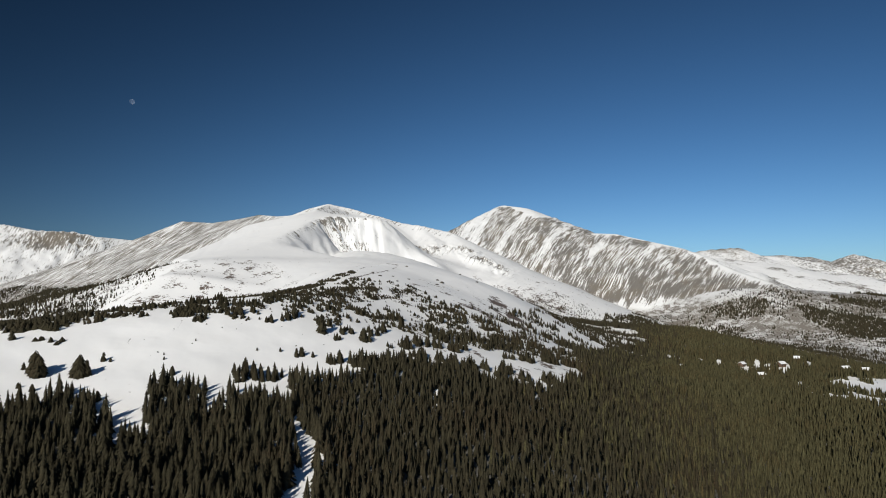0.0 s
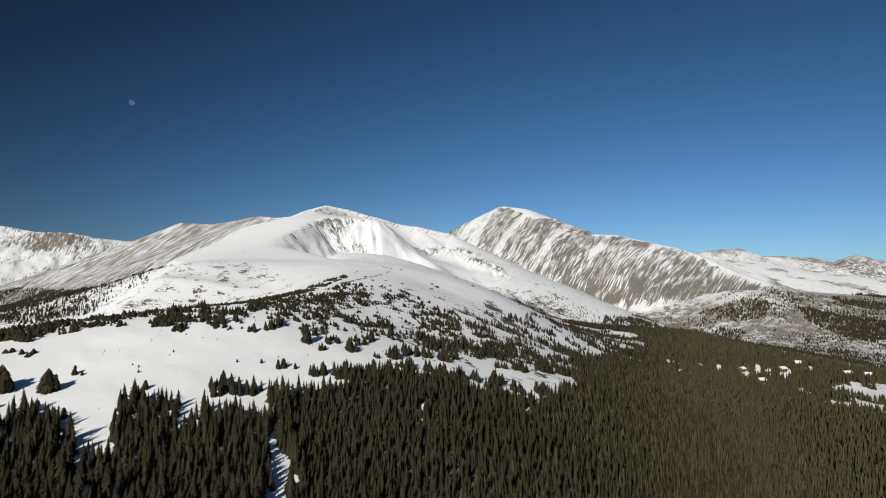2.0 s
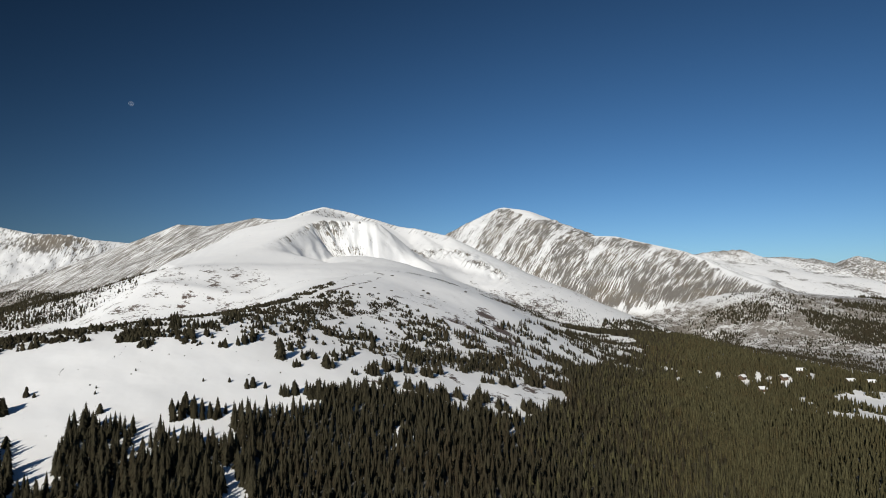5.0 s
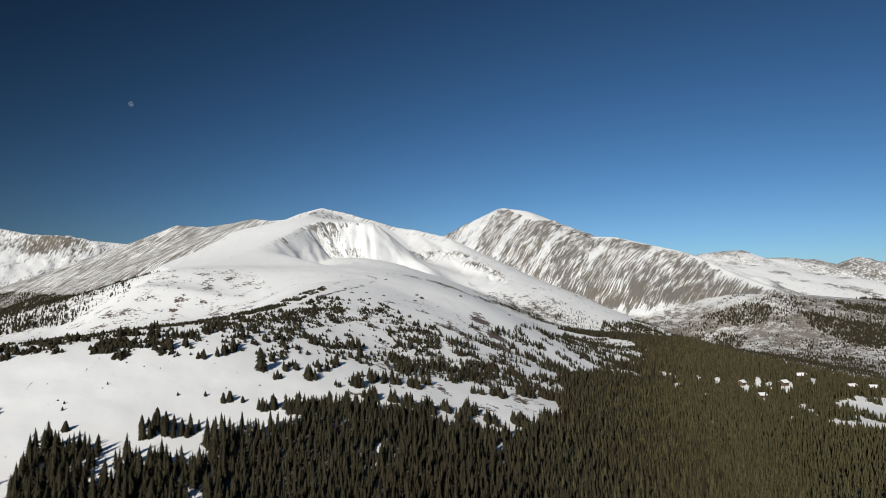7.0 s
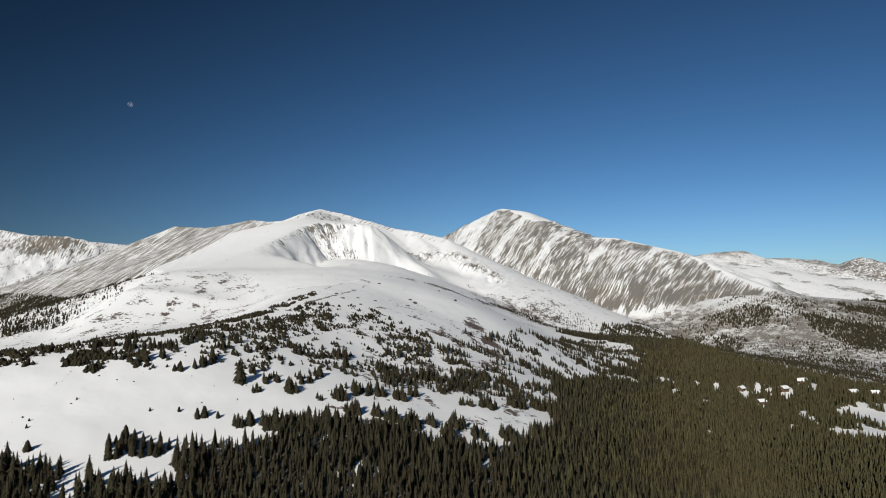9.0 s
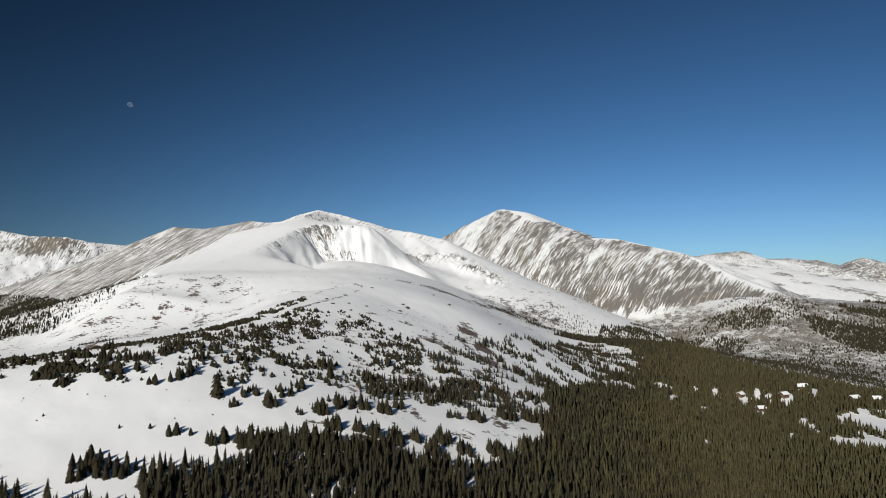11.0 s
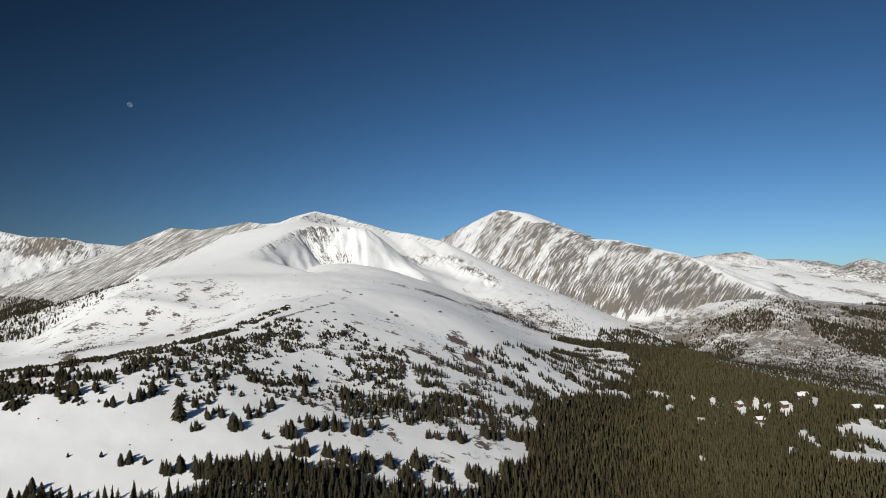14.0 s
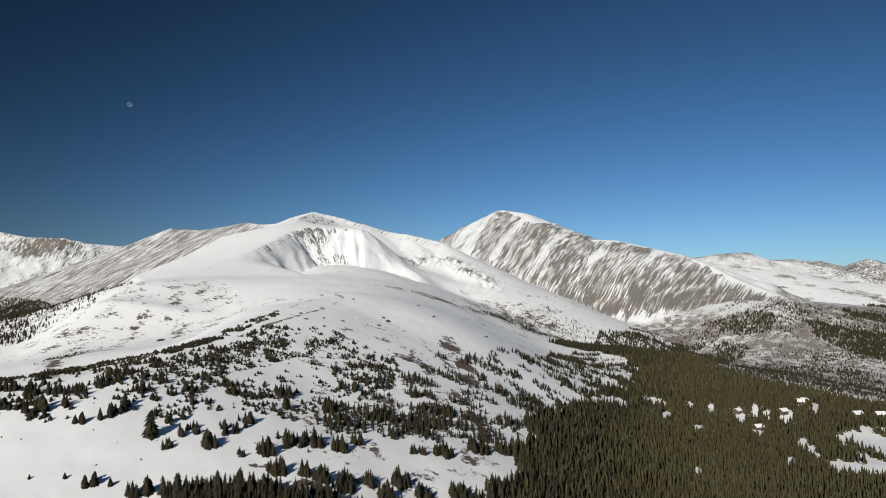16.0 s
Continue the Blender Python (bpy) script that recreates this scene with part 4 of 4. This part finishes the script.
# the dense forest: near trees one by one, then the mass, coarser with distance
old_x, old_y = scatter(2.75, (-210, 155, 60, 330), 1)
new_x, new_y = scatter(2.3, (-80, 155, 230, 400), 13)
old, small = young(old_x, old_y) < 0.5, young(new_x, new_y) >= 0.5
x, y = np.concatenate([old_x[old], new_x[small]]), np.concatenate([old_y[old], new_y[small]])
keep = wooded(x, y)
x, y = x[keep], y[keep]
size = (9.6 - 2.9 * young(x, y) * (1 - 0.5 * ramp(y, 290, 350))) * (1 + 0.20 * fbm(x / 30, y / 30, 2, 8)) * np.clip(np.random.default_rng(2).normal(0.86, 0.18, x.size), 0.36, 1.25)
stretch = (young(x, y) < 0.5) & (y > 168) & (y < 235) & (x > -110) & (x < 0)
chosen = np.where(stretch)[0][:120]
for k in chosen:
    spruce(float(x[k]), float(y[k]), float(size[k]), int(rng.integers(0, 5)), rng.uniform(0, 6.28), "tall slender spruce beside the forest clearing",
           "spruces round the clearing", SPRUCE)
mass = np.ones(len(x), bool)
mass[chosen] = False
x, y, size = x[mass], y[mass], size[mass]
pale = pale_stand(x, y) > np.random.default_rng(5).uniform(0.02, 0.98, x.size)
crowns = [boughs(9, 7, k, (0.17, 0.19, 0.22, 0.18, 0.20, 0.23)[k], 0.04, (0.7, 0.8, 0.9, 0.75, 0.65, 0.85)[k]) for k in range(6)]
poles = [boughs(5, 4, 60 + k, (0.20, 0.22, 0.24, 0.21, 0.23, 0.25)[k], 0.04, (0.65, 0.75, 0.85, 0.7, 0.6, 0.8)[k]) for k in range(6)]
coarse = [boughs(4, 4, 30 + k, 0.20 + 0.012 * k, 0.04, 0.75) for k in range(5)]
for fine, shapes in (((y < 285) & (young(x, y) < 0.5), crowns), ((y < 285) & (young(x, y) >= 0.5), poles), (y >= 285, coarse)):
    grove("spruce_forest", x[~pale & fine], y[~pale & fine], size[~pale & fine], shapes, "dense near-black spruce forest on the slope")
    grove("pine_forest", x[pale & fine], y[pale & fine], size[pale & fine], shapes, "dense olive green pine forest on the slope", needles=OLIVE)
for name, spacing, near, far, shape in (("pine_forest_beyond", 3.1, 400, 700, (2, 5)), ("pine_forest_valley", 4.2, 700, 1330, (1, 5))):
    x, y = scatter(spacing, (60, near, 1010, far), near)
    keep = wooded(x, y) & (np.abs(np.arctan2(x, y)) < 0.72)
    x, y = x[keep], y[keep]
    size = (8.6 if near < 600 else 8.8) * (1 + 0.2 * fbm(x / 40, y / 40, 2, 8)) * np.clip(np.random.default_rng(3).normal(0.9, 0.16, x.size), 0.45, 1.2)
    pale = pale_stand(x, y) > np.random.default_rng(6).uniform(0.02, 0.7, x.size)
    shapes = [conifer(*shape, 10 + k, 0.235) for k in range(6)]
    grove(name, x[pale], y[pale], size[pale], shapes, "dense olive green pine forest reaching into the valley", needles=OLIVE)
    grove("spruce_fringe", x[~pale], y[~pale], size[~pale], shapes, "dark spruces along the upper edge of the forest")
x, y = scatter(6.0, (-210, 45, 260, 155), 12)
keep = wooded(x, y)
x, y = x[keep], y[keep]
grove("spruce_forest_below", x, y, 9.5 * np.clip(np.random.default_rng(14).normal(0.88, 0.16, x.size), 0.45, 1.2), [conifer(3, 6, 25 + k, 0.2) for k in range(4)],
      "dense near-black spruce forest on the lower slope")
x, y = scatter(3.0, (230, 150, 460, 400), 11)
keep = wooded(x, y) & (np.arctan2(x, y) < 0.80)
x, y = x[keep], y[keep]
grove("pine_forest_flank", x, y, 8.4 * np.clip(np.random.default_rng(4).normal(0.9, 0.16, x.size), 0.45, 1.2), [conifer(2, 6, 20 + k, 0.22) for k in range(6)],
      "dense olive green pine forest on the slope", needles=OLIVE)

for number, (name, (outline, spacing, share, tall)) in enumerate(BELTS.items()):
    p = np.array(outline)
    x, y = scatter(spacing, (*p.min(0), *p.max(0)), 200 + number)
    wide = 26 if spacing < 5 else 60
    u, v, long = (0.9 * x + 0.4 * y, 0.9 * y - 0.4 * x, 2.0) if name == "scrub_trees" else (x, y, 1.0)
    clump = 0.65 * fbm(u / wide / long, v / wide * long, 3, 300 + number) + 0.55 * value_noise(x / 9, y / 9, 320 + number) + ((0.2 if long > 1 else 0.5) * value_noise(x / 3, y / 3, 340 + number) if tall > 2 else 0)
    if name == "krummholz_belt":
        clump = 0.40 * fbm(x / 30, y / 30, 2, 300) + 0.35 * value_noise(x / 9, y / 9, 320) + 0.75 * value_noise(x / 3.5, y / 3.5, 340)
    cut = np.quantile(clump, 1 - share)
    keep = inside(outline, x + 5 * value_noise(x / 20, y / 20, 330), y + 5 * value_noise(x / 20, y / 20, 331)) & (clump > cut) & ~wooded(x, y)
    x, y, clump = x[keep], y[keep], clump[keep]
    size = tall * np.clip(0.45 + 0.9 * (clump - cut), 0.35, 0.9) * np.random.default_rng(number).uniform(0.6, 1.35, len(x))
    low = tall < 5.5
    near = p[:, 1].min() < 700
    wide = 0.95 if name == "ridge_thicket" else 0.6 if name == "krummholz_belt" else 0.42 if low else 0.27
    shapes = [boughs(4, 5, 400 + k, wide, 0.0) if near else conifer(2, 5, 400 + k, wide, 0.0) for k in range(4)]
    if p[:, 1].max() > 1100 and name not in ("scrub_trees", "back_slope"):
        shapes = [conifer(1, 6, 460 + k, 0.32, 0.0) for k in range(4)]
    if tall < 2:
        shapes = [conifer(3, 9, 440 + k, 0.95, 0.0) for k in range(4)]
    label = "dark green spruce mats pressed low over the snow" if tall < 2 else "low wind-bent spruce thickets on the snow" if low else "scattered dark green spruces on snowy scrub ground"
    grove(name, x, y, size, shapes, label, "trees")

# small tufts of grass and willow that poke through the near snow
x, y = scatter(7.0, (-185, 222, -20, 330), 77)
keep = (fbm(x / 22, y / 22, 3, 78) + 0.5 * value_noise(x / 6, y / 6, 79) > 0.42) & ~wooded(x, y)
x, y = x[keep], y[keep]
grove("willow_tufts", x, y, np.random.default_rng(6).uniform(0.25, 0.8, x.size), [conifer(2, 7, 480 + k, 1.1, 0.0) for k in range(3)],
      "low brown willow tufts poking through the snow", "shrubs")

# ---- the day moon ----
bm = bmesh.new()
bmesh.ops.create_icosphere(bm, subdivisions=4, radius=19.0)
for v in bm.verts:
    v.co *= 1 + 0.01 * noise.noise(v.co * 0.2)
mesh = bpy.data.meshes.new("moon")
bm.to_mesh(mesh)
bm.free()
mesh.materials.append(MOON)
mesh.polygons.foreach_set("use_smooth", [True] * len(mesh.polygons))
moon = tagged(new("moon", mesh), "pale gibbous day moon in the dark blue sky", "moon")
moon.location = (-2256, 4200, 1410)


# ---- cabins at the valley's edge ----
def part(name, bm, surface, parent, label=""):
    mesh = bpy.data.meshes.new(name)
    bmesh.ops.recalc_face_normals(bm, faces=bm.faces)
    bm.to_mesh(mesh)
    bm.free()
    mesh.materials.append(surface)
    made = new(name, mesh)
    made.parent = parent
    return tagged(made, label)


def block(x0, y0, z0, x1, y1, z1, round_off=0.0):
    bm = bmesh.new()
    bmesh.ops.create_cube(bm, size=1.0, matrix=Matrix.LocRotScale(((x0 + x1) / 2, (y0 + y1) / 2, (z0 + z1) / 2), None, (x1 - x0, y1 - y0, z1 - z0)))
    if round_off:
        bmesh.ops.bevel(bm, geom=bm.edges[:], offset=round_off, segments=2, affect="EDGES")
    return bm


def gable(length, depth, wall, rise, over, thick, lift):
    """A pitched slab over the walls."""
    bm = bmesh.new()
    half, run = depth / 2 + over, length / 2 + over
    drop = rise * over / (depth / 2)
    outline = [(-half, wall - drop + lift), (0, wall + rise + lift), (half, wall - drop + lift), (half, wall - drop + lift + thick), (0, wall + rise + lift + thick),
               (-half, wall - drop + lift + thick)]
    rows = [[bm.verts.new((x, y, z)) for y, z in outline] for x in (-run, run)]
    n = len(outline)
    for i in range(n):
        bm.faces.new((rows[0][i], rows[0][(i + 1) % n], rows[1][(i + 1) % n], rows[1][i]))
    for row in rows:
        bm.faces.new((row[0], row[1], row[4], row[5]))
        bm.faces.new((row[1], row[2], row[3], row[4]))
    return bm


def cabin(x, y, length, depth, wall, heading):
    z = float(land(np.array([float(x)]), np.array([float(y)]))[0][0])
    base = new("cabin")
    base.matrix_world = pose(x, y, z - 0.6, 0, 0, heading)
    rise = depth * 0.32
    bm = bmesh.new()
    a, b = length / 2, depth / 2
    rows = [[bm.verts.new((s * a, t, h)) for t, h in ((-b, -1.0), (b, -1.0), (b, wall + 0.6), (0, wall + 0.6 + rise), (-b, wall + 0.6))] for s in (-1, 1)]
    for i in range(5):
        bm.faces.new((rows[0][i], rows[0][(i + 1) % 5], rows[1][(i + 1) % 5], rows[1][i]))
    bm.faces.new(rows[0])
    bm.faces.new(rows[1])
    part("wall", bm, LOGS, base, "reddish brown log walls")
    roof = part("roof", gable(length, depth, wall + 0.6, rise, 0.7, 0.22, 0.05), LOGS, base)
    part("snow_cover", gable(length, depth, wall + 0.6, rise, 0.62, 0.45, 0.28), ROOF_SNOW, roof, "thick snow on the roof")
    for k in range(max(2, int(length // 4))):
        wx = -a + (k + 0.5) * length / max(2, int(length // 4))
        part("window", block(wx - 0.6, -b - 0.05, 1.5, wx + 0.6, -b + 0.05, 2.7), PANE, base)
    part("door", block(a - 0.05, -0.5, 0.6, a + 0.05, 0.5, 2.6), LOGS, base)
    part("chimney", block(a * 0.4, 0.5, wall, a * 0.4 + 0.9, 1.3, wall + rise + 1.6, 0.06), STONE, base)
    return tagged(base, "log cabin with a snow-covered roof among the pines", "cabin", "cabins at the valley edge")


for row in CABINS:
    cabin(*row)


# ---- boulders on the shoulder ----
STONES = [(-56, 524, 1.1), (-46, 539, 0.9), (-40, 514, 1.0), (-65, 543, 1.2), (-85, 546, 1.3), (-6, 566, 1.2), (-254, 700, 2.6), (-1, 591, 2.0), (-6, 598, 1.2),
          (-32, 544, 1.0), (88, 654, 1.3), (37, 647, 1.5), (20, 690, 1.2), (-40, 640, 1.1)]


def boulder(x, y, size, seed):
    bm = bmesh.new()
    bmesh.ops.create_icosphere(bm, subdivisions=3, radius=1.0)
    for v in bm.verts:
        lump = noise.noise(v.co * 1.3 + Vector((seed, 0, 0))) * 0.35 + noise.noise(v.co * 3.1 + Vector((0, seed, 0))) * 0.15
        v.co = Vector((v.co.x * 1.7, v.co.y * 1.1, v.co.z * 0.62)) * (1 + lump) * size
        v.co.z = max(v.co.z, -0.35 * size)
    mesh = bpy.data.meshes.new("boulder")
    bm.to_mesh(mesh)
    bm.free()
    mesh.materials.append(DARK_ROCK)
    made = new("boulder", mesh)
    z = float(land(np.array([float(x)]), np.array([float(y)]))[0][0])
    made.matrix_world = pose(x, y, z + 0.1 * size, 0, 0, 40 * seed)
    return tagged(made, "dark lichen-covered boulder in the snow", "boulder", "boulders on the shoulder")


for number, (x, y, size) in enumerate(STONES):
    boulder(x, y, size, number)
